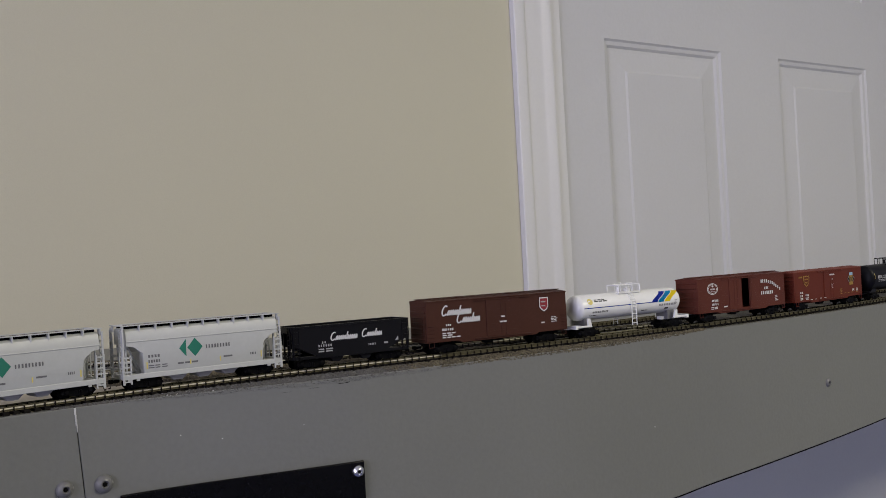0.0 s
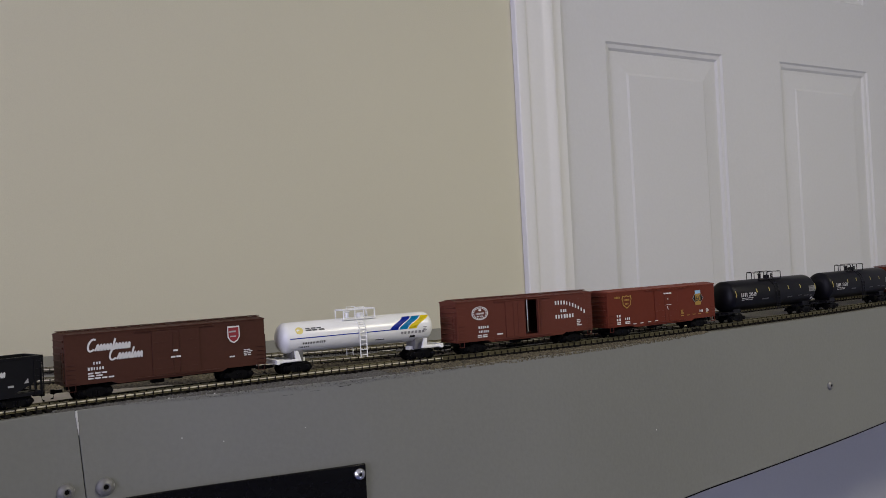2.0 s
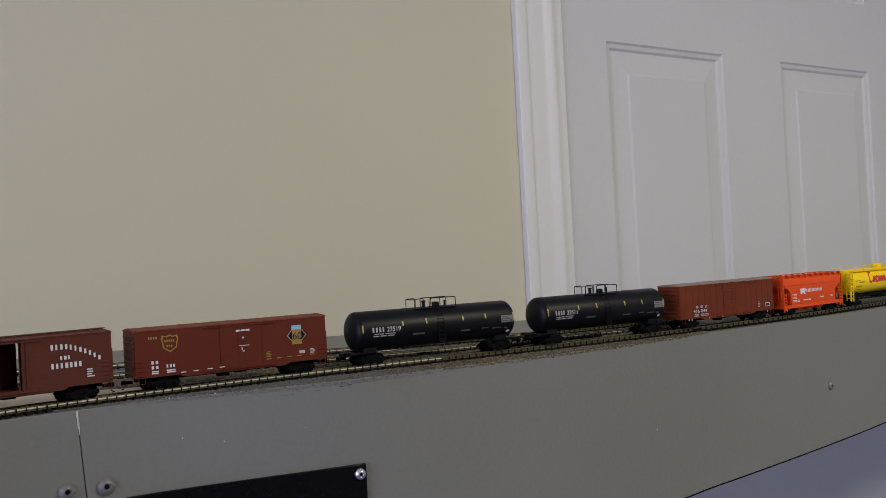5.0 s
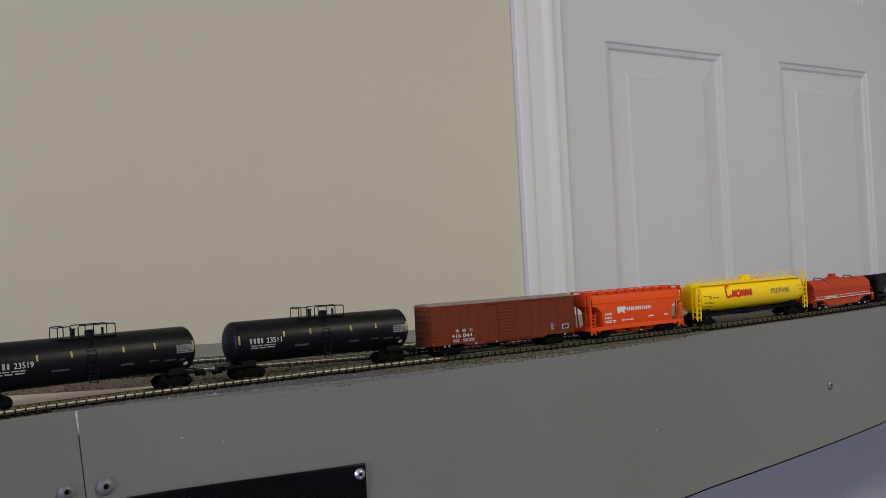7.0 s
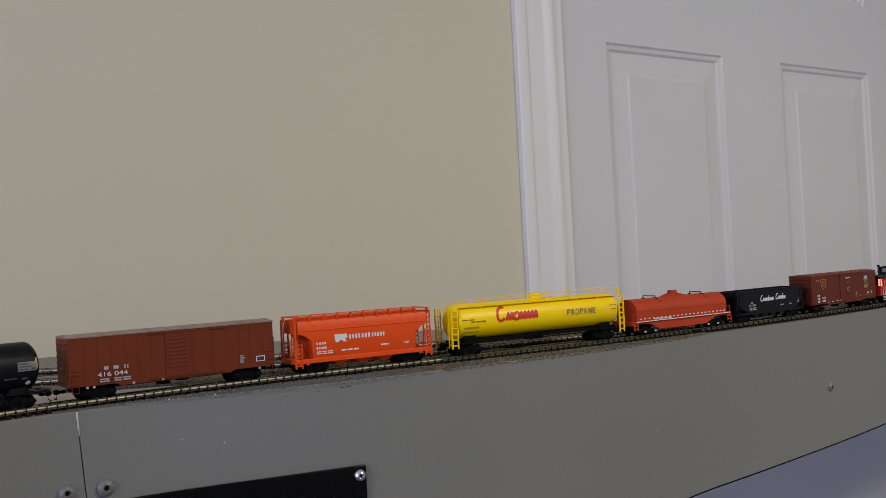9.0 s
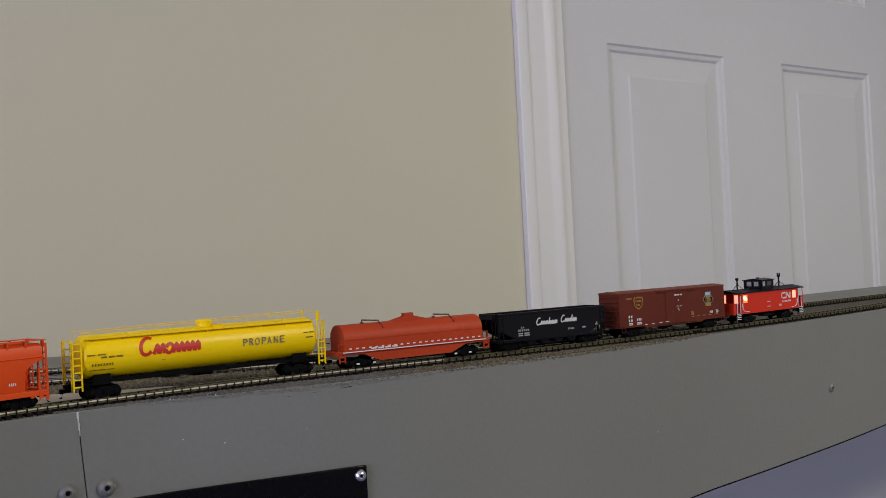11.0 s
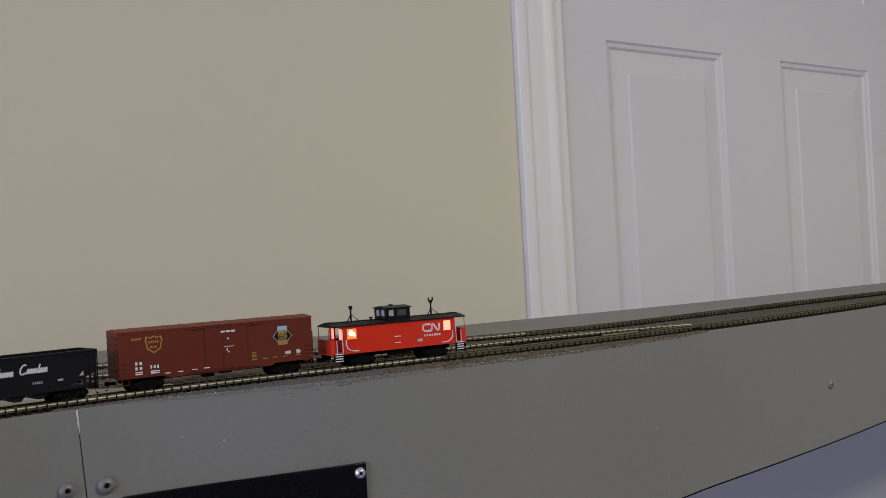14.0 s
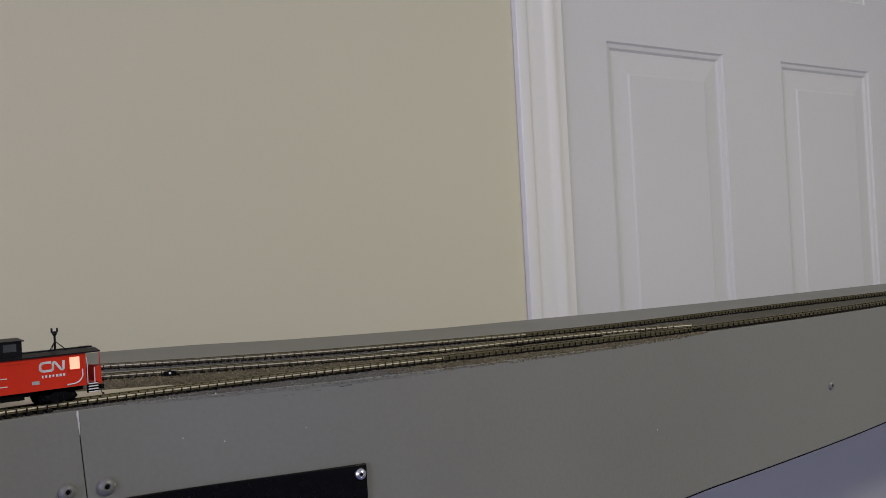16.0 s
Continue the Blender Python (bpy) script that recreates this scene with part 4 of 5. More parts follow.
    if logo == "green":
        finish("green_mark", Shape().plate([(-13.0, 17.6), (-9.6, 13.4), (-9.6, 21.8)], y).plate([(-9.0, 17.6), (-5.2, 13.2), (-1.4, 17.6), (-5.2, 22.0)], y), M_GREEN, car, "teal green diamond mark")
        finish("name_lettering", lettering(Shape(), 0.2, 16.4, 13.0, 1.8, 9, y, 31, weight=0.2), M_TXDARK, car)
    else:
        finish("name_lettering", lettering(lettering(Shape(), -9.6, 16.4, 13.0, 2.4, 7, y, 33, weight=0.28), 3.8, 16.4, 8.2, 2.2, 5, y, 34, weight=0.16), M_TXWHITE, car, "white name lettering")
        finish("white_mark", Shape().plate([(-18.0, 19.4), (-11.0, 19.4), (-10.4, 17.6), (-12, 16.6), (-10.8, 15.2), (-12.6, 15.2), (-14.2, 16.4), (-15.8, 15.2), (-17.4, 15.2)], y), M_TXWHITE, car)
    tx = Shape()
    lettering(tx, -h + 12, 14.6, 6.0, 1.3, 4, y, 35, weight=0.3)
    lettering(tx, -h + 12, 12.2, 6.0, 1.3, 5, y, 36, weight=0.3)
    for z in (10.6, 9.6):
        lettering(tx, -h + 12, z, 9.5, 0.5, 9, y, 37, weight=0.4)
    lettering(tx, -h + 26, 10.2, 10.5, 0.8, 10, y, 38, weight=0.3)
    lettering(tx, 9, 11.2, 6.0, 0.8, 5, y, 39, weight=0.3)
    lettering(tx, h - 17, 11.0, 3.4, 1.2, 4, y, 40, weight=0.4)
    finish("lettering", tx, M_TXDARK if logo == "green" else M_TXWHITE, car)
    if logo == "green":
        for spot in ((-h + 11, 9.4, 0.6, 3.2), (-8, 9.6, 0.6, 2.4), (7, 9.6, 0.6, 2.4), (h - 11.5, 9.4, 0.6, 3.2)):
            finish("yellow_marker", blocks(Shape(), [spot], y - 0.03), M_TXYELLOW, car)
    return car


def open_hopper(name, label, length, ht, big):
    """A black open-topped hopper with sloped ends, side posts and discharge bays."""
    car = thing(name, label, "model hopper car", group="freight cars of the model train")
    h = length / 2
    z0, z1 = 8.0, ht
    sh = Shape()
    for y in (-1, 1):
        sh.prism([(-h, z1 - 1.0), (-h + 0.2, z1), (h - 0.2, z1), (h, z1 - 1.0), (h - 1.5, 12.5), (h - 13, 6.6), (-h + 13, 6.6), (-h + 1.5, 12.5)], y * HALF - 0.35 * (1 + y), y * HALF + 0.35 * (1 - y), "y")
        sh.box(-h - 0.2, h + 0.2, y * (HALF - 0.1) - 0.5, y * (HALF - 0.1) + 0.5, z1 - 0.7, z1 + 0.3, 0.1)
        sh.box(-h, h, y * 8.7 - 0.5, y * 8.7 + 0.5, 5.2, 6.8, 0.1)
    for e in (-1, 1):
        sh.box(e * h - 0.4, e * h + 0.4, -HALF, HALF, z1 - 3.0, z1 + 0.3)
        sh.prism([(e * (h - 0.4), z1 - 3.0), (e * h, z1 - 3.0), (e * (h - 19), 5.5), (e * (h - 19.6), 5.5)], -HALF + 0.6, HALF - 0.6, "y")
        sh.box(e * (h - 0.6) - 0.6, e * (h - 0.6) + 0.6, -8.9, 8.9, 5.2, 6.8)
        for y in (-8.6, -3.0, 3.0, 8.6):
            sh.box(e * (h - 0.5) - 0.4, e * (h - 0.5) + 0.4, y - 0.4, y + 0.4, 6.0, z1 - 2.5)
        sh.rod([(e * (h - 0.6), -8.8, 12.5), (e * (h - 13.0), -8.8, 7.0)], 0.45)
        sh.box(e * (h - 6) - 6, e * (h - 6) + 6, -2.6, 2.6, 5.0, 6.4)
    for x in (-9, 9) if not big else (-16, 0, 16):
        sh.prism([(x - 8, 6.6), (x, 10.5), (x + 8, 6.6)], -HALF + 0.6, HALF - 0.6, "y")
    finish("body", sh, M_BLACK, car)
    for x in ((-15, -5, 5, 15) if big else (-8.5, 8.5)):
        bay = Shape()
        bay.prism([(x - 5.5, 7.0), (x + 5.5, 7.0), (x + 1.6, 2.6), (x - 1.6, 2.6)], -7.6, 7.6, "y")
        finish("discharge_bay", bay, M_BLACK, car)
    for e in (-1, 1):
        ld = ladder(Shape(), e * (h - 2.2), -HALF - 0.15, 5.2, z1 - 1.2, 3.0, 5, 0.2)
        end_ladder(ld, e * (h + 0.8), -6.5, 6.0, z1, 3.0, 6, 0.2)
        finish("ladder", ld, M_BLACK, car)
    y = -HALF - 0.35
    s = length / 66.0
    nm = Shape()
    script(nm, -13.0, 14.2, 15.5, 2.2, "Onnnnnlnnnnn", y, 0.36)
    script(nm, 5.0, 14.6, 12.0, 2.2, "Onnnnlnnn", y, 0.36)
    finish("name_lettering", nm, M_TXWHITE, car, "white brush lettering")
    tx = Shape()
    lettering(tx, -h + 16, 13.0, 3.0, 1.1, 2, y, 41, weight=0.3)
    lettering(tx, -h + 14, 11.2, 8.0, 1.3, 6, y, 42, weight=0.34)
    for z in (9.6, 8.4):
        lettering(tx, -h + 14, z, 8.5, 0.7, 8, y, 43, weight=0.4)
    lettering(tx, 9 * s, 9.6, 4.6, 1.1, 5, y, 44, weight=0.3)
    lettering(tx, 18 * s, 9.8, 3.2, 0.9, 4, y, 45, weight=0.3)
    finish("corner_mark", Shape().plate([(h - 8.4, 11.0), (h - 6.4, 11.0), (h - 6.6, 13.2)], y), M_TXGREY, car)
    finish("lettering", tx, M_TXGREY, car)
    running_gear(car, length, h - 11.0)
    return car


def capsule(length, r, bulge, n=9):
    h = length / 2
    left = [(-h + bulge * (1 - math.cos(a)), r * math.sin(a)) for a in np.linspace(0.02, math.pi / 2, n)]
    return left + [(-x, q) for x, q in left[::-1]]


def railing(sh, x0, x1, y0, y1, z0, z1, r=0.22):
    """A tubular guard rail round a rectangle."""
    for x in (x0, x1):
        for y in (y0, y1):
            sh.rod([(x, y, z0), (x, y, z1)], r)
    loop = [(x0, y0, z1), (x1, y0, z1), (x1, y1, z1), (x0, y1, z1), (x0, y0, z1)]
    for a, b in zip(loop, loop[1:]):
        sh.rod([a, b], r)
    return sh


def tank_car(name, label, length, tank_len, r, zc, paint, style):
    car = thing(name, label, "model tank car", group="freight cars of the model train")
    h = length / 2
    finish("tank", Shape().turned(capsule(tank_len, r, 5.0 if style != "yellow" else 4.0), "x", (0, 0, zc), 48), paint, car, smooth=True)
    frame_paint = paint if style != "yellow" else M_UNDER
    for e in (-1, 1):
        fr = Shape()
        if style == "white":
            fr.box(e * (h - 9) - 9, e * (h - 9) + 9, -2.2, 2.2, 5.4, 7.4)
            fr.box(e * (h - 1.0) - 1.0, e * (h - 1.0) + 1.0, -8.8, 8.8, 5.6, 8.0, 0.2)
            for y in (-1, 1):
                fr.box(e * (h - 6) - 6, e * (h - 6) + 6, y * 8.2 - 0.45, y * 8.2 + 0.45, 6.4, 7.6, 0.12)
                fr.prism([(e * (h - 12) - 1.5, 6.5), (e * (h - 12) + 1.5, 6.5), (e * (h - 11) + 0.9, 11.8), (e * (h - 11) - 0.9, 11.8)], y * 8.0 - 0.6, y * 8.0 + 0.6, "y")
            finish("saddle", Shape().box(e * (h - 13) - 3.0, e * (h - 13) + 3.0, -5.2, 5.2, 5.6, zc - r + 1.6, 0.3), M_TXDARK, car, "dull grey saddle")
        else:
            fr.box(e * (h - 8) - 10, e * (h - 8) + 8, -2.4, 2.4, 5.2, 7.2)
            fr.box(e * (h - 1.0) - 0.9, e * (h - 1.0) + 0.9, -8.6, 8.6, 6.0, 7.6, 0.2)
            fr.box(e * (h - 13) - 4, e * (h - 13) + 4, -6.2, 6.2, 6.0, zc - r + 2.4, 0.3)
            for y in (-1, 1):
                fr.box(e * (h - 5) - 5, e * (h - 5) + 5, y * 7.6 - 0.9, y * 7.6 + 0.9, 6.6, 7.3)
        finish("end_frame", fr, frame_paint, car)
    if style == "yellow":
        fr = Shape().box(-h + 2, h - 2, -2.0, 2.0, 6.6, 8.6)
        for y in (-1, 1):
            fr.prism([(-h + 4, 8.6), (-h + 20, 6.8), (h - 20, 6.8), (h - 4, 8.6)], y * 5.5 - 0.5, y * 5.5 + 0.5, "y")
        fr.box(-6, 4, -4, 4, 5.2, 7.0, 0.4)
        finish("centre_sill", fr, frame_paint, car)
    top = zc + r
    if style == "yellow":
        wk = Shape()
        for y in (-1, 1):
            wk.box(-h + 6, h - 3, y * 7.0 - 1.3, y * 7.0 + 1.3, top - 2.0, top - 1.7)
            for i in range(9):
                x = -h + 8 + i * (length - 14) / 8
                wk.box(x - 0.3, x + 0.3, y * 5.8 - 1.6, y * 5.8 + 1.6, top - 3.6, top - 1.9)
        finish("running_board", wk, M_YELLOW, car)
        for y in (-1, 1):
            hr = Shape().rod([(-h + 4, y * 8.4, top + 1.4), (h - 2, y * 8.4, top + 3.0)], 0.2)
            for i in range(7):
                x = -h + 5 + i * (length - 8) / 6
                hr.rod([(x, y * 8.4, top - 2.0), (x, y * 8.4, top + 1.4 + 1.6 * i / 6)], 0.14)
            finish("hand_rail", hr, M_YELLOW, car)
        for e in (-1, 1):
            for y in (-1, 1):
                ld = ladder(Shape(), e * (h - 1.8), y * (HALF - 0.2), 4.4, top - 2.0, 3.6, 7, 0.3)
                end_ladder(ld, e * h, y * (HALF - 2.4), 5.0, top - 2.0, 3.0, 7, 0.25)
                finish("ladder", ld, M_YELLOW, car)
        finish("end_post", Shape().box(h - 3.4, h - 1.8, -8.3, -7.0, top - 2.0, top + 2.9, 0.2).rod([(h - 4, 7.5, top - 2), (h - 4, 7.5, top + 3)], 0.3), M_YELLOW, car)
        finish("dome", Shape().turned([(top - 1.0, 4.0), (top + 2.2, 4.0), (top + 3.0, 3.2), (top + 3.2, 0.5)], "z", (2, 0, 0), 24).box(4.6, 9.5, -5.6, -4.2, top - 1.6, top + 0.5), M_YELLOW, car)
    else:
        ph = 8.6 if style == "white" else 7.0
        x0 = -9.5 if style == "white" else -13.5
        pf = Shape()
        span = 19.0 if style == "white" else 27.0
        pf.box(x0, x0 + span, -5.6, 5.6, top - 1.0, top - 0.55)
        finish("platform", pf, paint, car)
        rl = Shape()
        if style == "white":
            railing(rl, x0 + 0.4, x0 + span - 0.4, -5.2, 5.2, top - 0.8, top + 4.4, 0.42)
            rl.rod([(-2.6, -5.2, top), (-2.6, -5.2, top + 5.6), (2.6, -5.2, top + 5.6), (2.6, -5.2, top)], 0.42)
            rl.rod([(-2.6, 5.2, top), (-2.6, 5.2, top + 5.6), (2.6, 5.2, top + 5.6), (2.6, 5.2, top)], 0.32)
        else:
            for y in (-5.2, 5.2):
                for a, b in ((x0 + 0.4, x0 + 6.4), (x0 + 9.6, x0 + span - 0.4)):
                    rl.rod([(a, y, top - 0.8), (a, y, top + 4.0), (a + 0.7, y, top + 4.7), (b - 0.7, y, top + 4.7), (b, y, top + 4.0), (b, y, top - 0.8)], 0.27)
                rl.rod([(x0 + 16.5, y, top - 0.8), (x0 + 16.5, y, top + 4.7)], 0.27)
            for x in (x0 + 0.4, x0 + span - 0.4):
                rl.rod([(x, -5.2, top + 4.4), (x, 5.2, top + 4.4)], 0.27)
        finish("guard_rail", rl, paint, car)
        vl = Shape().turned([(top - 0.6, 2.2), (top + 1.8, 2.2), (top + 2.3, 1.6), (top + 2.4, 0.4)], "z", (3.0, 0, 0), 18)
        vl.turned([(top - 0.6, 1.0), (top + 2.6, 1.0), (top + 3.0, 1.5), (top + 3.4, 1.5)], "z", (-4.5, 0.5, 0), 14)
        vl.turned([(top - 0.6, 0.6), (top + 3.0, 0.6)], "z", (9.0 if style != "white" else 6.8, 0, 0), 10)
        finish("valve", vl, paint, car)
        for y in (-1, 1):
            ld = Shape()
            pts = [(y * r * 0.5, zc + r * 0.9), (y * r * 0.82, zc + r * 0.62), (y * (r + 0.4), zc + 1.0), (y * (r + 0.5), zc - r * 0.6), (y * (r + 0.5), 4.6 if style == "white" else 7.0)]
            for dx in (-1.9, 1.9):
                ld.rod([(dx, u, v) for u, v in pts], 0.3, 5)
            for i in range(len(pts) - 1):
                for k in range(3):
                    u = pts[i][0] + (pts[i + 1][0] - pts[i][0]) * (k + 0.5) / 3
                    v = pts[i][1] + (pts[i + 1][1] - pts[i][1]) * (k + 0.5) / 3
                    ld.rod([(-1.9, u, v), (1.9, u, v)], 0.26, 5)
            finish("ladder", ld, paint, car)
    running_gear(car, length, h - (12.0 if style == "white" else 13.5))
    return car


def wrap(shape_fn, r, zc, lift=0.1):
    """Bend flat lettering, drawn at y = 0, round a tank's near side."""
    sh = shape_fn(Shape())
    for v in sh.bm.verts:
        a = (v.co.z - zc) / r
        rr = r + lift + max(0.0, -v.co.y)
        v.co.y, v.co.z = -rr * math.cos(a), zc + rr * math.sin(a)
    return sh


def fine(sh, x0, x1, z0, z1, lean=0.0, n=8, wave=False):
    """A strip cut into short steps upwards, so that it can follow a curve."""
    def along(z):
        t = (z - z0) / (z1 - z0)
        return lean * (z1 - z0) * (3 * t * t - 2 * t ** 3 if wave else t)

    for i in range(n):
        a, b = z0 + (z1 - z0) * i / n, z0 + (z1 - z0) * (i + 1) / n
        sh.plate([(x0 + along(a), a), (x1 + along(a), a), (x1 + along(b), b), (x0 + along(b), b)], 0)
    return sh


def white_tank():
    car = tank_car("tank_car", "glossy white tank car with blue and yellow stripes", 98, 91, 8.3, 18.4, M_TANKWHITE, "white")
    r, zc = 8.3, 18.4
    for name, x, m in (("dark_stripe", 17.6, M_BLUE), ("light_stripe", 23.3, M_CYAN), ("yellow_stripe", 29.0, M_STRIPEYELLOW)):
        finish(name, wrap(lambda s: fine(s, x - 1.2, x + 3.8, 18.0, 25.8, 1.15, 10, True), r, zc), m, car)
    finish("blue_line", wrap(lambda s: fine(s, -41, 17.6, 18.0, 18.5, 0, 1), r, zc, 0.06), M_BLUE, car)
    finish("sun_mark", wrap(lambda s: badge(s, -35.5, 22.5, 2.1, 0), r, zc), M_TXYELLOW, car, "yellow sun mark")
    finish("lettering", wrap(lambda s: lettering(lettering(lettering(lettering(lettering(s, -32.0, 23.0, 9.5, 0.7, 9, 0, 51, weight=0.4), -32.0, 21.8, 11.0, 0.9, 10, 0, 52, weight=0.4), -34.0, 14.8, 7.0, 1.1, 5, 0, 53, weight=0.3), -26.5, 14.8, 5.4, 1.3, 5, 0, 54, weight=0.4), -36, 12.6, 6.0, 1.0, 6, 0, 55, weight=0.2), r, zc), M_TXDARK, car)
    finish("wide_lettering", wrap(lambda s: lettering(lettering(s, 23.0, 15.2, 15.5, 1.5, 7, 0, 56, weight=0.2), 37.0, 15.6, 3.4, 3.4, 3, 0, 57, weight=0.12), r, zc), M_TXGREY, car)
    finish("data_panel", wrap(lambda s: blocks(s, [(29.0, 12.4, 3.2, 1.5), (8.0, 12.8, 5.5, 0.6)], 0), r, zc), M_TXBLACK, car)
    return car


def black_tank(label, number):
    car = tank_car("tank_car", label, 110, 105, 10.8, 18.0, M_BLACK, "black")
    r, zc = 10.8, 18.0
    for x, z0, z1 in ((-48.6, 17.5, 22.0), (-24.4, 19.8, 22.6), (-9.6, 20.0, 22.8), (14.0, 19.8, 22.6), (29.0, 19.8, 22.6), (48.0, 17.4, 22.0)):
        finish("yellow_marker", wrap(lambda s: fine(s, x, x + 0.9, z0, z1), r, zc), M_TXYELLOW, car, "yellow marker strip")
    finish("lettering", wrap(lambda s: lettering(lettering(lettering(s, -42.6, 17.5, 8.0, 2.6, 4, 0, 61, weight=0.3), -42.0, 16.2, 14.0, 0.5, 12, 0, 62, weight=0.4), -42.0, 15.0, 13.0, 0.6, 11, 0, 63, weight=0.4), r, zc), M_TXWHITE, car)
    words(number, 3.7, -34.0, 17.5, -r - 0.3, M_TXWHITE, car, "number_lettering", 8.2)
    panel = finish("data_panel", wrap(lambda s: fine(s, 40.0, 48.4, 16.6, 20.6), r, zc), M_TXGREY, car, "pale data panel")
    for spot in ((40.5, 19.4, 4.6, 0.6), (40.5, 18.3, 6.0, 0.5), (40.5, 17.2, 3.8, 0.5), (46.0, 17.0, 1.6, 0.9)):
        finish("panel_print", wrap(lambda s: blocks(s, [spot], 0), r, zc, 0.2), M_TXDARK, panel)
    for spot in ((-18.0, 14.2, 7.6, 1.0), (13.0, 13.6, 6.0, 0.9), (26.5, 14.0, 4.6, 0.7), (34.0, 13.4, 6.0, 0.7), (42.0, 12.8, 2.4, 1.0)):
        finish("grey_panel", wrap(lambda s: blocks(s, [spot], 0), r, zc), M_TXDARK, car, "small dull grey panel")
    finish("hazard_mark", wrap(lambda s: s.plate([(43.8, 10.8), (45.2, 12.2), (46.6, 10.8), (45.2, 9.4)], 0), r, zc, 0.15), M_TXWHITE, car)
    return car


def yellow_tank():
    car = tank_car("tank_car", "bright yellow propane tank car with red lettering", 124, 119, 10.2, 19.2, M_YELLOW, "yellow")
    r, zc = 10.2, 19.2
    finish("red_name", wrap(lambda s: script(s, -33.5, 18.2, 29.0, 4.4, "Onnpnnnnn", 0, 0.40, 0.22), r, zc, 0.08), M_TXRED, car, "bold red brush lettering")
    for k, c in enumerate("PROPANE"):
        words(c, 5.2, 17.0 + k * 3.25, 17.9, -r - 0.3, M_TXDARK, car, "word_lettering", 2.3)
    finish("lettering", wrap(lambda s: lettering(lettering(lettering(lettering(s, -56, 20.0, 9, 0.6, 7, 0, 71, weight=0.3), -50, 18.6, 10, 0.8, 9, 0, 72, weight=0.4), -54, 15.0, 10, 1.2, 8, 0, 73, weight=0.24), -55, 12.6, 12, 0.5, 10, 0, 74, weight=0.4), r, zc), M_OCHRE, car)
    finish("data_lettering", wrap(lambda s: lettering(lettering(s, 50, 21.5, 6.5, 0.6, 6, 0, 75, weight=0.4), 51, 19.0, 5, 0.6, 5, 0, 76, weight=0.4), r, zc), M_OCHRE, car)
    return car


def coil_car():
    car = thing("coil_car", "weathered orange coil car with a rounded hood", "model coil car", group="freight cars of the model train")
    h = 44.6
    hood = Shape()
    prof = [(-8.8, 9.2), (-8.9, 13.0), (-8.9, 15.4), (-9.1, 15.5), (-9.1, 16.0)] + [(-9.0 * math.cos(a), 16.0 + 7.6 * math.sin(a)) for a in np.linspace(0.12, math.pi - 0.12, 15)] + [(9.1, 16.0), (9.1, 15.5), (8.9, 15.4), (8.9, 13.0), (8.8, 9.2)]
    hood.prism(prof, -40.5, 40.5)
    finish("hood", hood, M_COIL, car, smooth=True)
    lift = Shape()
    for y in (-1.2, 1.2):
        lift.prism([(-12, 23.2), (-3.0, 25.6), (-2.4, 26.6), (2.4, 26.6), (3.0, 25.6), (12, 23.2)], y - 0.35, y + 0.35, "y")
    lift.box(-2.0, 2.0, -1.2, 1.2, 25.2, 26.4, 0.3).box(-2.9, 2.9, -1.7, 1.7, 26.5, 27.4, 0.3)
    finish("lifting_bracket", lift, M_COIL, car)
    for x in (-21.0, 21.0):
        br = Shape().rod([(x - 6, -1.0, 23.4), (x - 6, -1.0, 25.4), (x + 3, -2.4, 24.6), (x + 3, -2.4, 23.0)], 0.42).rod([(x + 3, -2.4, 24.0), (x + 3, -7.4, 20.4)], 0.42)
        br.box(x - 6.8, x - 5.2, -1.6, -0.4, 23.2, 24.2)
        finish("hood_bracket", br, M_MINERAL, car, "rusty hood bracket")
    fr = Shape()
    for y in (-1, 1):
        fr.prism([(-43, 9.6), (43, 9.6), (43, 7.6), (30, 7.4), (21, 3.2), (-21, 3.2), (-30, 7.4), (-43, 7.6)], y * 8.4 - 0.5, y * 8.4 + 0.5, "y")
        fr.box(-43.5, 43.5, y * 9.2 - 0.8, y * 9.2 + 0.8, 8.7, 9.5, 0.1)
    fr.box(-43, 43, -8, 8, 7.6, 9.2)
    for e in (-1, 1):
        fr.box(e * 43.2 - 1.4, e * 43.2 + 1.4, -9.4, 9.4, 6.8, 9.6, 0.2)
        for y in (-8.6, 8.6):
            fr.rod([(e * 43.8, y, 9.4), (e * 43.8, y, 13.4), (e * 41.2, y, 13.4)], 0.35)
    finish("frame", fr, M_COIL, car)
    for e in (-1, 1):
        finish("ladder", ladder(Shape(), e * 42.2, -9.6, 3.4, 9.4, 3.0, 3, 0.3), M_COIL, car)
    tx = Shape()
    for i in range(22):
        x = -38 + i * 3.6
        tx.plate([(x, 10.4), (x + 1.4, 10.4), (x + 1.5, 11.1), (x + 0.1, 11.1)], -9.06, 0.2)
    lettering(tx, -26, 9.7, 16, 0.8, 12, -9.06, 81, weight=0.4)
    tx.box(-42, 42, -10.15, -9.95, 8.8, 9.3)
    finish("lettering", tx, M_TXWHITE, car, "white dashes and lettering")
    for x in (-33, -24, 24, 33):
        finish("reflector", Shape().box(x - 0.8, x + 0.8, -8.0, -7.6, 1.8, 2.7, 0.1), M_TXWHITE, car)
    running_gear(car, 89.5, 31.5)
    return car


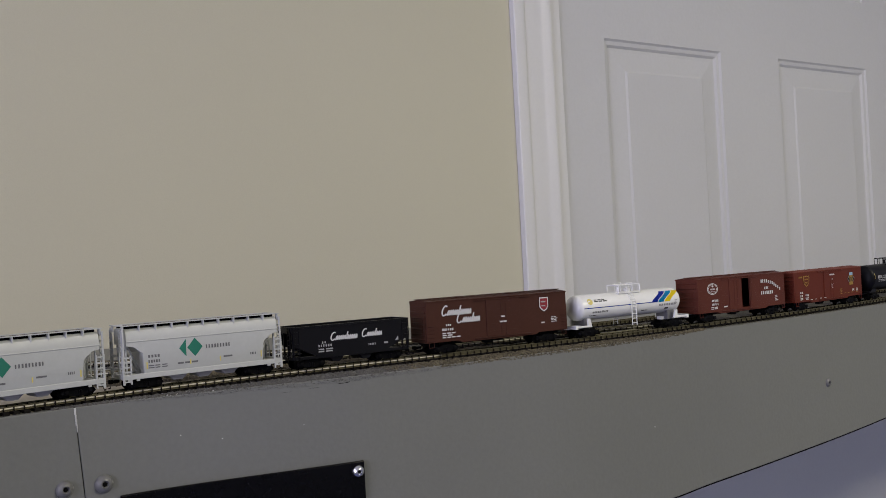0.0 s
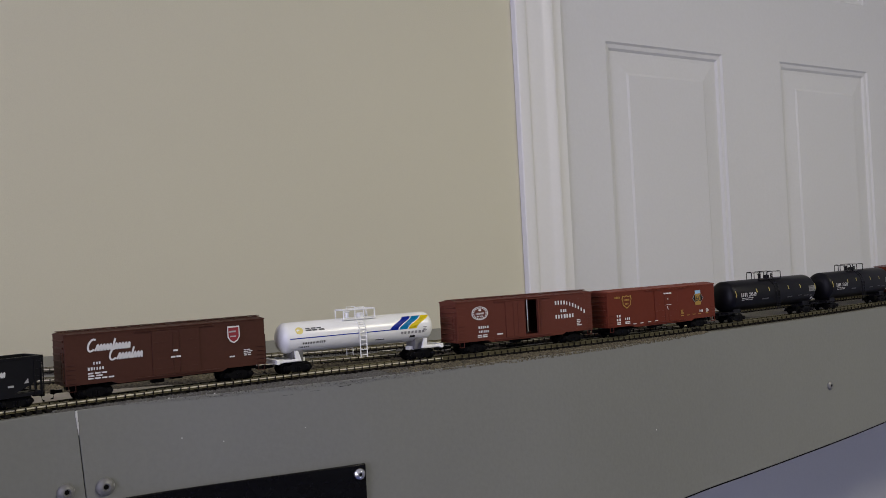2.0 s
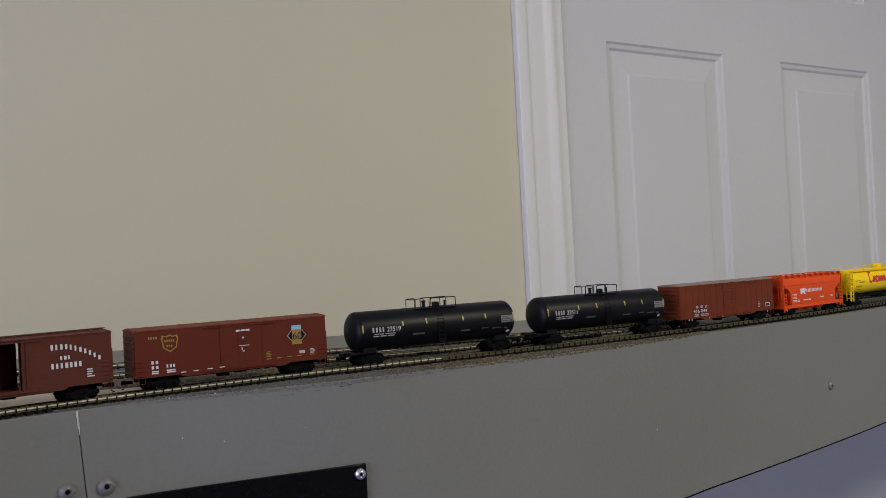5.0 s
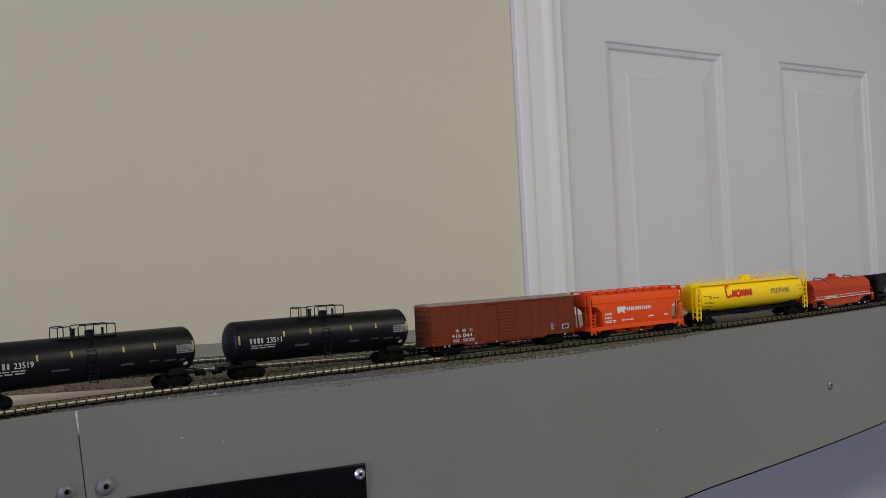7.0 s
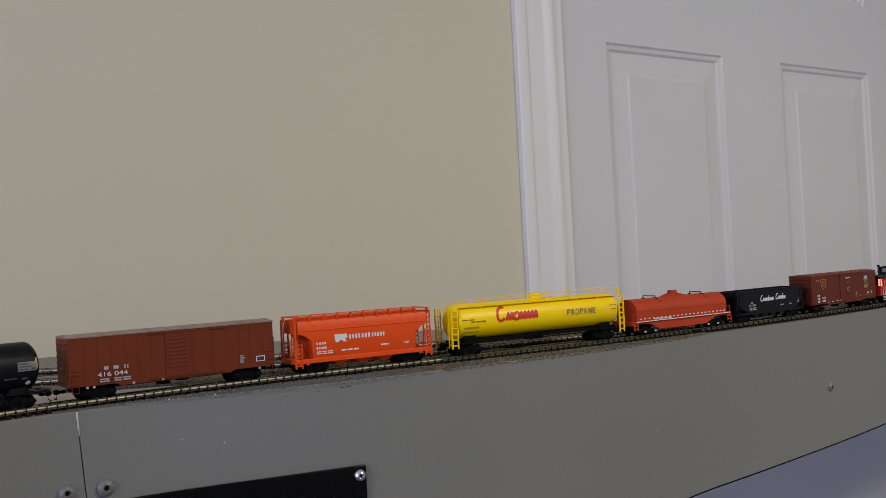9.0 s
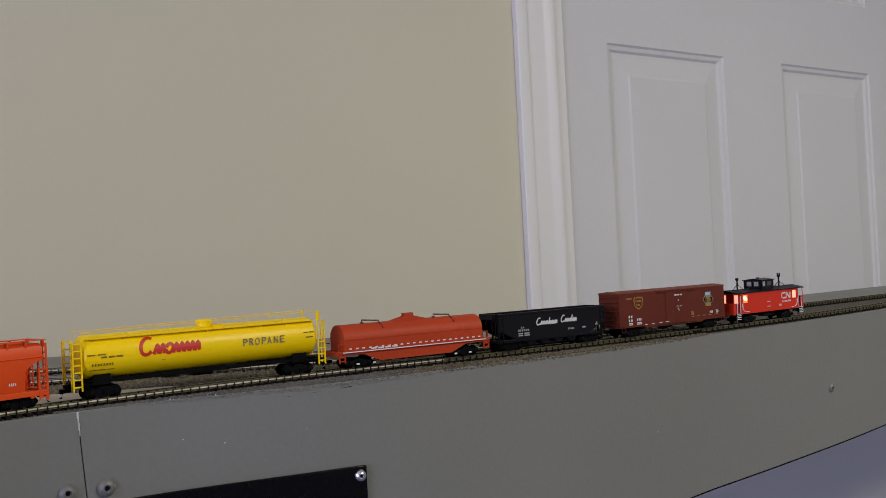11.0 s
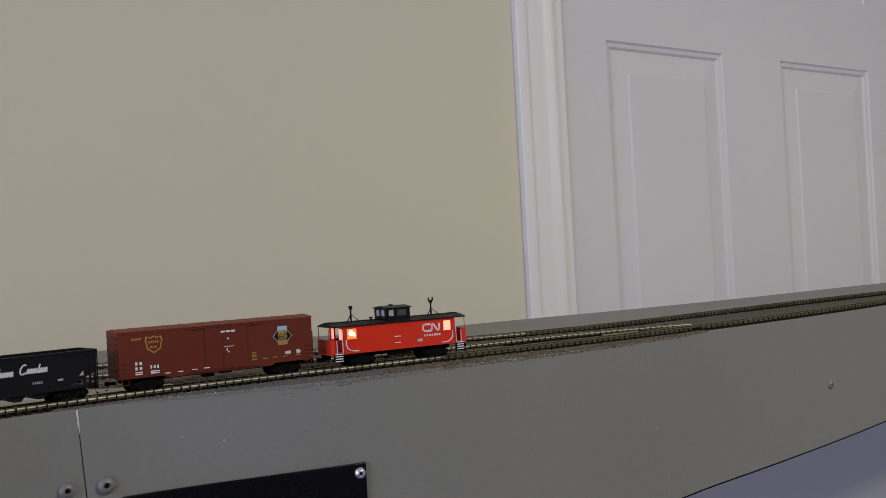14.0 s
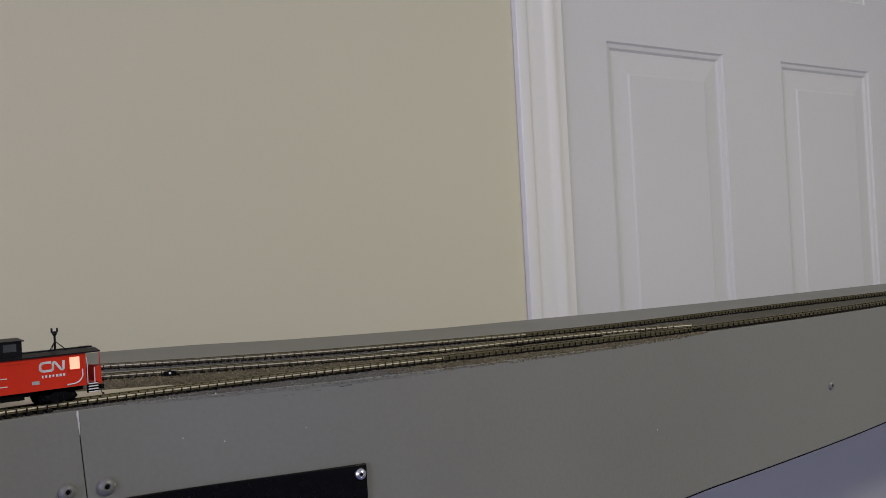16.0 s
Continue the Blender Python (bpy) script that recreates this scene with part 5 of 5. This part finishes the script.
def caboose():
    car = thing("caboose", "lit red caboose with black roof and cupola", "model caboose", group="freight cars of the model train")
    z0, z1 = 5.6, 21.0
    h = 36.0
    y = HALF - 0.3
    sh = Shape()
    # walls with window openings near both ends of each side
    wins = [(-34.3, -27.8, 13.4, 19.8), (27.8, 33.4, 13.4, 19.8)]
    for sy in (-1, 1):
        a = sy * y
        b = sy * (y - 0.8)
        lo, hi = min(a, b), max(a, b)
        cuts = [-h, wins[0][0], wins[0][1], wins[1][0], wins[1][1], h]
        for i in range(5):
            if i in (1, 3):
                sh.box(cuts[i], cuts[i + 1], lo, hi, z0, wins[0][2]).box(cuts[i], cuts[i + 1], lo, hi, wins[0][3], z1)
            else:
                sh.box(cuts[i], cuts[i + 1], lo, hi, z0, z1)
    for e in (-1, 1):
        sh.box(e * (h - 0.4) - 0.4, e * (h - 0.4) + 0.4, -y + 0.8, -3.0, z0, z1).box(e * (h - 0.4) - 0.4, e * (h - 0.4) + 0.4, 3.0, y - 0.8, z0, z1)
        sh.box(e * (h - 0.4) - 0.4, e * (h - 0.4) + 0.4, -3.0, 3.0, z0, 13.0)
    sh.box(-h, h, -y + 0.8, y - 0.8, z0, z0 + 0.8)
    finish("body", sh, M_CABRED, car)
    for i, (a, b, c, d) in enumerate(wins):
        wf = Shape()
        for x in (a, b):
            wf.box(x - 0.35, x + 0.35, -y - 0.2, -y + 0.4, c - 0.3, d + 0.3)
        for z in (c, d):
            wf.box(a, b, -y - 0.2, -y + 0.4, z - 0.35, z + 0.35)
        w = finish("window_frame", wf, M_CABRED, car)
        finish("lit_pane", Shape().box(a + 0.35, b - 0.35, -y + 0.1, -y + 0.25, c + 0.35, d - 0.35), M_LAMPEMBER if i == 0 else M_LAMP, w, "glowing warm window pane")
    finish("end_lamp", Shape().box(-h - 0.2, -h + 0.3, -6.6, -3.4, 13.5, 19.5).box(-h - 0.2, -h + 0.3, 3.4, 6.6, 13.5, 19.5), M_LAMP, car, "glowing end windows")
    finish("lamp_bulb", Shape().turned([(-1.7, 0.5), (-1.1, 1.35), (0.2, 1.6), (1.3, 1.0), (1.7, 0.3)], "z", (-31.4, -y + 0.6, 17.2), 16).turned([(-1.2, 0.3), (-0.5, 0.7), (0.6, 0.8), (1.2, 0.3)], "z", (-29.6, -y + 0.3, 16.0), 12), M_LAMPHOT, car, "bright warm bulb")
    rf = Shape()
    prof = [(-HALF - 0.4, z1 - 0.3), (-HALF - 0.4, z1 + 0.3), (-5, z1 + 1.5), (0, z1 + 1.9), (5, z1 + 1.5), (HALF + 0.4, z1 + 0.3), (HALF + 0.4, z1 - 0.3)]
    rf.prism(prof, -43, 43)
    for x in (-40.5, 40.5):
        rf.box(x - 2.4, x + 2.4, -2.0, 2.0, z1 + 1.8, z1 + 2.3)
    rf.box(-40, 40, -1.8, 1.8, z1 + 1.9, z1 + 2.2)
    finish("roof", rf, M_BLACK, car)
    cu = Shape()
    c0, c1, cz = -7.6, 7.2, z1 + 8.0
    for sy in (-1, 1):
        a, b = sorted((sy * 7.6, sy * 6.9))
        cu.box(c0, c1, a, b, z1 + 0.5, z1 + 3.6).box(c0, c1, a, b, z1 + 7.0, cz)
        for x0, x1 in ((c0, c0 + 1.2), (c0 + 4.4, c0 + 6.6), (c1 - 2.2, c1)):
            cu.box(x0, x1, a, b, z1 + 3.6, z1 + 7.0)
    for x in (c0, c1):
        cu.box(x - 0.35, x + 0.35, -6.9, 6.9, z1 + 0.8, z1 + 3.6).box(x - 0.35, x + 0.35, -6.9, 6.9, z1 + 7.0, cz)
        for yy in (-6.9, -1.0, 5.0):
            cu.box(x - 0.35, x + 0.35, yy, yy + 1.9, z1 + 3.6, z1 + 7.0)
    cu.prism([(-8.2, cz - 0.2), (-8.2, cz + 0.3), (0, cz + 1.3), (8.2, cz + 0.3), (8.2, cz - 0.2)], c0 - 1.0, c1 + 1.0)
    cu.turned([(cz + 0.8, 1.3), (cz + 1.9, 1.3)], "z", (-1, 0, 0), 12)
    cup = finish("cupola", cu, M_BLACK, car)
    # The pale panes are opaque grey, a reflection put into their colour.
    for a, b, m, what in ((c0 + 1.2, c0 + 4.4, M_TXGREY, "pane painted pale as a reflection"), (c0 + 6.6, c1 - 2.2, M_DARKGLASS, "dark glass pane")):
        finish("cupola_pane", Shape().box(a, b, -7.35, -7.15, z1 + 3.6, z1 + 7.0), m, cup, what)
    finish("cupola_pane", Shape().box(c0 - 0.1, c0 + 0.1, -5.0, 5.0, z1 + 3.6, z1 + 7.0), M_TXGREY, cup, "pane painted pale as a reflection")
    for x in (-26.6, 25.8):
        an = Shape().rod([(x, 0, z1 + 1.5), (x, 0, z1 + 9.0)], 0.55).turned([(z1 + 8.6, 0.6), (z1 + 9.4, 1.2), (z1 + 10.6, 1.1), (z1 + 10.8, 0.4)], "z", (x, 0, 0), 12)
        for dx, dy in ((-4.4, -3), (4.4, -3), (0, 4.4)):
            an.rod([(x + dx, dy, z1 + 1.4), (x, 0, z1 + 6.0)], 0.22)
        if x > 0:
            an.rod([(x - 1.3, 0, z1 + 10.0), (x - 1.3, 0, z1 + 12.2)], 0.5).rod([(x + 1.3, 0, z1 + 10.0), (x + 1.3, 0, z1 + 12.2)], 0.5)
        finish("roof_mast", an, M_BLACK, car)
    finish("vent", Shape().turned([(z1 + 1.0, 0.6), (z1 + 3.0, 0.6), (z1 + 3.2, 1.2), (z1 + 3.8, 1.2)], "z", (-15.6, -3, 0), 12), M_BLACK, car)
    for e in (-1, 1):
        pl = Shape().box(e * 38.5 - 5.5, e * 38.5 + 5.5, -8.6, 8.6, 5.4, 6.8, 0.15)
        pl.box(e * 43.4 - 0.5, e * 43.4 + 0.5, -8.3, 8.3, 6.4, 14.0, 0.3)
        for sy in (-1, 1):
            pl.box(e * 42.2 - 1.7, e * 42.2 + 1.2, sy * 8.2 - 0.3, sy * 8.2 + 0.3, 6.4, 13.8, 0.2)
        finish("end_platform", pl, M_CABRED, car)
        gr = Shape()
        for sy in (-1, 1):
            gr.rod([(e * 40.2, sy * 8.8, 6.2), (e * 40.2, sy * 8.8, 13.5)], 0.24).rod([(e * 36.7, sy * 8.9, 6.2), (e * 36.7, sy * 8.9, 16.0), (e * 36.3, sy * 8.9, 19.0)], 0.24)
        finish("grab_iron", gr, M_TXWHITE, car, "white grab irons")
        for sy in (-1, 1):
            finish("roof_post", Shape().rod([(e * 43.2, sy * 8.2, z1), (e * 43.2, sy * 8.2, 13.5)], 0.25), M_CABRED, car)
        for sy in (-1, 1):
            st = Shape()
            for i in range(4):
                st.box(e * 39.2 - 2.3, e * 39.2 + 2.3, sy * 9.2 - 0.2, sy * 9.2 + 0.2, 2.0 + i * 1.25, 2.5 + i * 1.25)
            finish("step", st, M_TXWHITE, car, "white edged steps")
            finish("step_well", Shape().box(e * 39.2 - 2.6, e * 39.2 + 2.6, sy * 8.2 - 0.7, sy * 8.2 + 0.7, 1.9, 6.6), M_UNDER, car)
    tx = Shape()
    # white curved hand rail marks, a looped mark, and small lettering
    for x, s in ((-34.6, 1), (34.2, -1)):
        pts = [(x, -y - 0.15, 13.4), (x, -y - 0.25, 10.4), (x + s * 0.7, -y - 0.25, 8.9), (x + s * 1.9, -y - 0.25, 7.8), (x + s * 3.6, -y - 0.25, 7.1), (x + s * 7.5, -y - 0.25, 6.8)]
        tx.rod(pts, 0.32)
    def worm(pts):
        for p, q in zip(pts, pts[1:]):
            d = Vector((q[0] - p[0], q[1] - p[1])).normalized()
            n = Vector((-d.y, d.x)) * 0.55
            p2, q2 = Vector(p) - d * 0.3, Vector(q) + d * 0.3
            tx.plate([tuple(p2 + n), tuple(q2 + n), tuple(q2 - n), tuple(p2 - n)], -y - 0.12, 0.12)
    worm([(x + 2.0, z - 0.5) for x, z in [(17.2, 18.6), (14.2, 18.6), (13.1, 18.3), (12.5, 17.6), (12.4, 16.7), (12.5, 15.7), (13.1, 15.1), (14.2, 14.8), (17.4, 14.8), (18.1, 15.2), (18.3, 16.4), (18.4, 17.9), (18.9, 18.5), (19.6, 18.2), (22.0, 15.0), (22.7, 14.8), (23.2, 15.3), (23.4, 18.6)]])
    lettering(tx, 15.0, 11.2, 11.5, 1.2, 7, -y - 0.12, 91, weight=0.24)
    tx.plate([(-4.4, 12.7), (-0.6, 12.7), (-0.6, 13.1), (-4.4, 13.1)], -y - 0.3, 0.3).plate([(-4.4, 9.1), (-0.6, 9.1), (-0.6, 9.5), (-4.4, 9.5)], -y - 0.3, 0.3)
    finish("white_lettering", tx, M_TXWHITE, car)
    finish("data_panel", Shape().plate([(10.4, 8.6), (13.8, 8.6), (13.8, 10.2), (10.4, 10.2)], -y - 0.1), M_TXGREY, car)
    finish("side_rib", Shape().box(-1.0, 9.0, -y - 0.25, -y, 18.9, 19.4), M_CABRED, car)
    finish("underframe", Shape().box(-33, 33, -2.4, 2.4, 3.0, 5.0).box(-6, 8, -6.5, -2, 2.2, 4.8, 0.3), M_UNDER, car)
    running_gear(car, 88, 24.0)
    # the body is a little shorter than drawn
    for o in car.children:
        if o.data in (TRUCK, COUPLER):
            o.location.x *= 0.94
            continue
        for q in (o, *o.children):
            for v in q.data.vertices:
                v.co.x *= 0.94
                v.co.z += 0.0012
    return car


# ---- the train, from its head to its tail ----
def brown_boxcar():
    car = boxcar("boxcar", "dark brown boxcar with white brush lettering", 96.5, 6.8, 30.4, M_BROWN, M_BROWN, M_BROWN, True, doors=(-9, 14), roof_ribs=14)
    y = -HALF - 0.14
    nm = Shape()
    script(nm, -39, 22.0, 19.5, 2.9, "Onnnnnlnnnnn", y, 0.38)
    script(nm, -29.5, 17.2, 15.5, 2.9, "Onnnnlnnn", y, 0.36)
    lettering(nm, -36, 15.8, 3.6, 1.2, 3, y, 1, weight=0.3)
    lettering(nm, -38.5, 13.2, 7.6, 1.4, 6, y, 2, weight=0.3)
    for z, w in ((11.4, 9), (10.2, 7), (9.0, 12)):
        lettering(nm, -38.5, z, w, 0.7, int(w), y, 3, weight=0.4)
    lettering(nm, 0.8, 18.2, 3.0, 0.9, 4, y - 0.4, 4, weight=0.4)
    lettering(nm, -0.4, 15.2, 5.2, 0.8, 6, y - 0.4, 5, weight=0.4)
    lettering(nm, 29, 12.2, 3.0, 0.7, 3, y, 6, weight=0.4)
    lettering(nm, 36.5, 12.4, 6.0, 3.6, 4, y, 7, weight=0.12)
    badge(nm, 31.6, 23.6, 4.0, y, "crest")
    finish("white_lettering", nm, M_TXWHITE, car)
    finish("crest_field", badge(Shape(), 31.6, 23.6, 3.3, y - 0.06, "crest"), M_SHIELD, car, "maroon crest")
    finish("crest_lines", lettering(lettering(Shape(), 29.4, 24.8, 4.4, 0.8, 4, y - 0.12, 8), 29.8, 22.4, 3.6, 0.7, 3, y - 0.12, 9), M_TXGREY, car)
    return car


def open_door_boxcar():
    car = boxcar("boxcar", "reddish brown boxcar with its side door standing open", 97.5, 6.8, 30.6, M_MINERAL, M_MINERAL, M_MINERAL, True, gap=(-2.0, 8.0), doors=(-15.5, 8.6), roof_ribs=14)
    y = -HALF - 0.14
    nm = Shape()
    def oval(sh):
        for v in sh.bm.verts:
            if v.co.z > 16.5 and v.co.x < -24:
                v.co.z = 23.4 + (v.co.z - 22.6) * 0.72
                v.co.x -= 1.8
        return sh

    badge(nm, -31.5, 22.6, 5.6, y)
    finish("round_badge", oval(nm), M_TXWHITE, car, "white oval badge")
    finish("badge_field", oval(badge(Shape(), -31.5, 22.6, 5.0, y - 0.05)), M_MINERAL, car)
    ring = Shape()
    for k in range(18):
        a0 = k * math.tau / 18
        r0, r1 = 3.9, 4.7
        ring.plate([(-31.5 + r * math.cos(a), 22.6 + r * math.sin(a)) for r, a in ((r0, a0), (r1, a0), (r1, a0 + 0.2), (r0, a0 + 0.2))], y - 0.1)
    lettering(ring, -34.2, 21.6, 5.6, 1.5, 8, y - 0.1, 21, weight=0.26)
    badge(ring, -31.5, 25.2, 1.0, y - 0.1)
    lettering(ring, -33.6, 19.6, 4.2, 1.0, 4, y - 0.1, 22, weight=0.3)
    lettering(ring, -34.6, 14.2, 7.4, 1.5, 5, y, 23, weight=0.3)
    lettering(ring, -34.4, 11.7, 7.0, 1.4, 6, y, 24, weight=0.3)
    for z, w in ((10.0, 7), (9.0, 7)):
        lettering(ring, -35.4, z, w, 0.6, int(w), y, 25, weight=0.4)
    lettering(ring, -22, 9.6, 4.6, 0.8, 4, y, 26, weight=0.4)
    oval(ring)
    # words on a bow
    for i in range(11):
        t = i / 10
        x, z = 20.5 + 21.5 * t, 24.4 - 6.4 * max(0.0, t - 0.25) ** 1.6 * 1.6
        lettering(ring, x, z, 1.9, 2.5 - 0.4 * t, 1, y, 27 + i, weight=0.3)
    lettering(ring, 24.5, 19.6, 5.4, 1.8, 3, y, 40, weight=0.3)
    lettering(ring, 20.5, 15.8, 14.5, 2.4, 7, y, 41, weight=0.3)
    lettering(ring, 36.5, 10.4, 5.0, 4.4, 3, y, 42, weight=0.1)
    finish("white_lettering", ring, M_TXWHITE, car)
    return car


def ribbed_boxcar():
    car = boxcar("boxcar", "red brown boxcar with ribbed sides and pale roof", 98.5, 6.3, 29.0, M_CNRED, M_GALV, M_CNRED, False, doors=(-5.5, 16), ribs=1, roof_ribs=13)
    y = -HALF - 0.34
    tx = lettering(Shape(), -34.0, 13.2, 8.4, 1.6, 2, y, 3, weight=0.3)
    lettering(tx, -25.0, 13.0, 2.6, 1.8, 2, y, 4, weight=0.3)
    for z in (8.6, 7.6):
        lettering(tx, -36.0, z, 5.0, 0.6, 5, y, 5, weight=0.4)
        lettering(tx, -29.6, z, 8.0, 0.6, 8, y, 6, weight=0.4)
    lettering(tx, 31.0, 9.4, 3.6, 4.2, 3, y, 7, weight=0.1)
    for x in (-41.5, -38.6, -21, -7.4, 41):
        finish("sill_dot", badge(Shape(), x, 5.8, 0.6, y, n=10), M_TXGREY, car)
    finish("white_lettering", tx, M_TXGREY, car)
    for i in range(8):
        finish("door_rib", Shape().box(-4.6, 4.6, -HALF - 0.55, -HALF + 0.1, 11.0 + i * 1.9, 11.8 + i * 1.9, 0.15), M_CNRED, car)
    words("416 044", 2.9, -37.0, 10.2, y - 0.15, M_TXWHITE, car, "number_lettering", 13.4)
    finish("data_frame", blocks(Shape(), [(39.4, 9.2, 4.6, 2.8)], y), M_TXWHITE, car)
    finish("data_panel", blocks(Shape(), [(39.8, 9.6, 3.8, 2.0)], y - 0.05), M_TXBLACK, car)
    return car


hopper_label = "off-white covered hopper with green diamond mark"
TRAIN = [
    (covered_hopper("covered_hopper", hopper_label, 80, M_WHITE, 30.4, "green"), 0.0050),
    (covered_hopper("covered_hopper", hopper_label, 80, M_WHITE, 30.4, "green"), 0.0947),
    (open_hopper("open_hopper", "short black open hopper with white script lettering", 67, 22.6, False), 0.1752),
    (brown_boxcar(), 0.2695),
    (white_tank(), 0.3740),
    (open_door_boxcar(), 0.4810),
    (red_boxcar("boxcar", "oxide red boxcar with ochre shield coupled between cars"), 0.5913),
    (black_tank("satin black tank car with yellow marker strips", "23519"), 0.7100),
    (black_tank("satin black tank car with yellow marker strips", "23511"), 0.8305),
    (ribbed_boxcar(), 0.9443),
    (covered_hopper("covered_hopper", "orange red covered hopper with white lettering", 80.5, M_ORANGE, 30.2, "white"), 1.0467),
    (yellow_tank(), 1.1638),
    (coil_car(), 1.2815),
    (open_hopper("open_hopper", "long black open hopper with white script lettering", 79.4, 22.4, True), 1.3750),
    (red_boxcar("boxcar", "oxide red boxcar with ochre shield ahead of the caboose"), 1.4764),
    (caboose(), 1.5783),
]

# how far the train has run, in metres, by the second
RUN = natural([0, 2, 4.2, 6.3, 9.2, 11.3, 13.5, 16.0], [0, 0.1927, 0.4053, 0.6049, 0.8847, 1.0998, 1.3239, 1.5771])


def resize(car, along, up):
    """Bring a car to its true length and height; wheels, trucks and couplers keep their size."""
    for o in car.children:
        if o.data in (TRUCK, COUPLER):
            o.location.x *= along
            continue
        for q in (o, *o.children):
            for v in q.data.vertices:
                v.co.x *= along
                if v.co.z > 0.006:
                    v.co.z = 0.006 + (v.co.z - 0.006) * up


for (car, _), (along, up) in zip(TRAIN, ((1.0, 0.995), (1.0, 0.995), (1.01, 0.965), (1.01, 0.965), (1.005, 0.965), (1.0, 0.96), (1.015, 0.985), (1.0, 0.99), (0.98, 0.99), (1.02, 0.98), (1.0, 0.965), (1.02, 0.985), (1.065, 0.975), (1.01, 0.96), (1.015, 0.97), (1.01, 0.95))):
    resize(car, along, up)

# ties last: each a piece of its track
lay_ties(main_track, MAIN, -0.12, 0.434)
lay_ties(main_track, MAIN, 0.4365, 1.25, 0.0058, WIDE_TIE)
lay_ties(siding_track, SIDING, 0.004, 0.515)
lay_ties(rear_track, REAR, 0.004, 1.26)


def motions():
    times = [i * 0.5 for i in range(33)]
    for car, s0 in TRAIN:
        rows = []
        for t in times:
            s = s0 - RUN(t)
            a, _ = MAIN.at(s - 0.03)
            b, _ = MAIN.at(s + 0.03)
            m = (a + b) / 2
            rows.append((t, Matrix.Translation((m.x, m.y, ZR)) @ Matrix.Rotation(math.atan2(b.y - a.y, b.x - a.x), 4, "Z")))
        walk(car, rows)


motions()
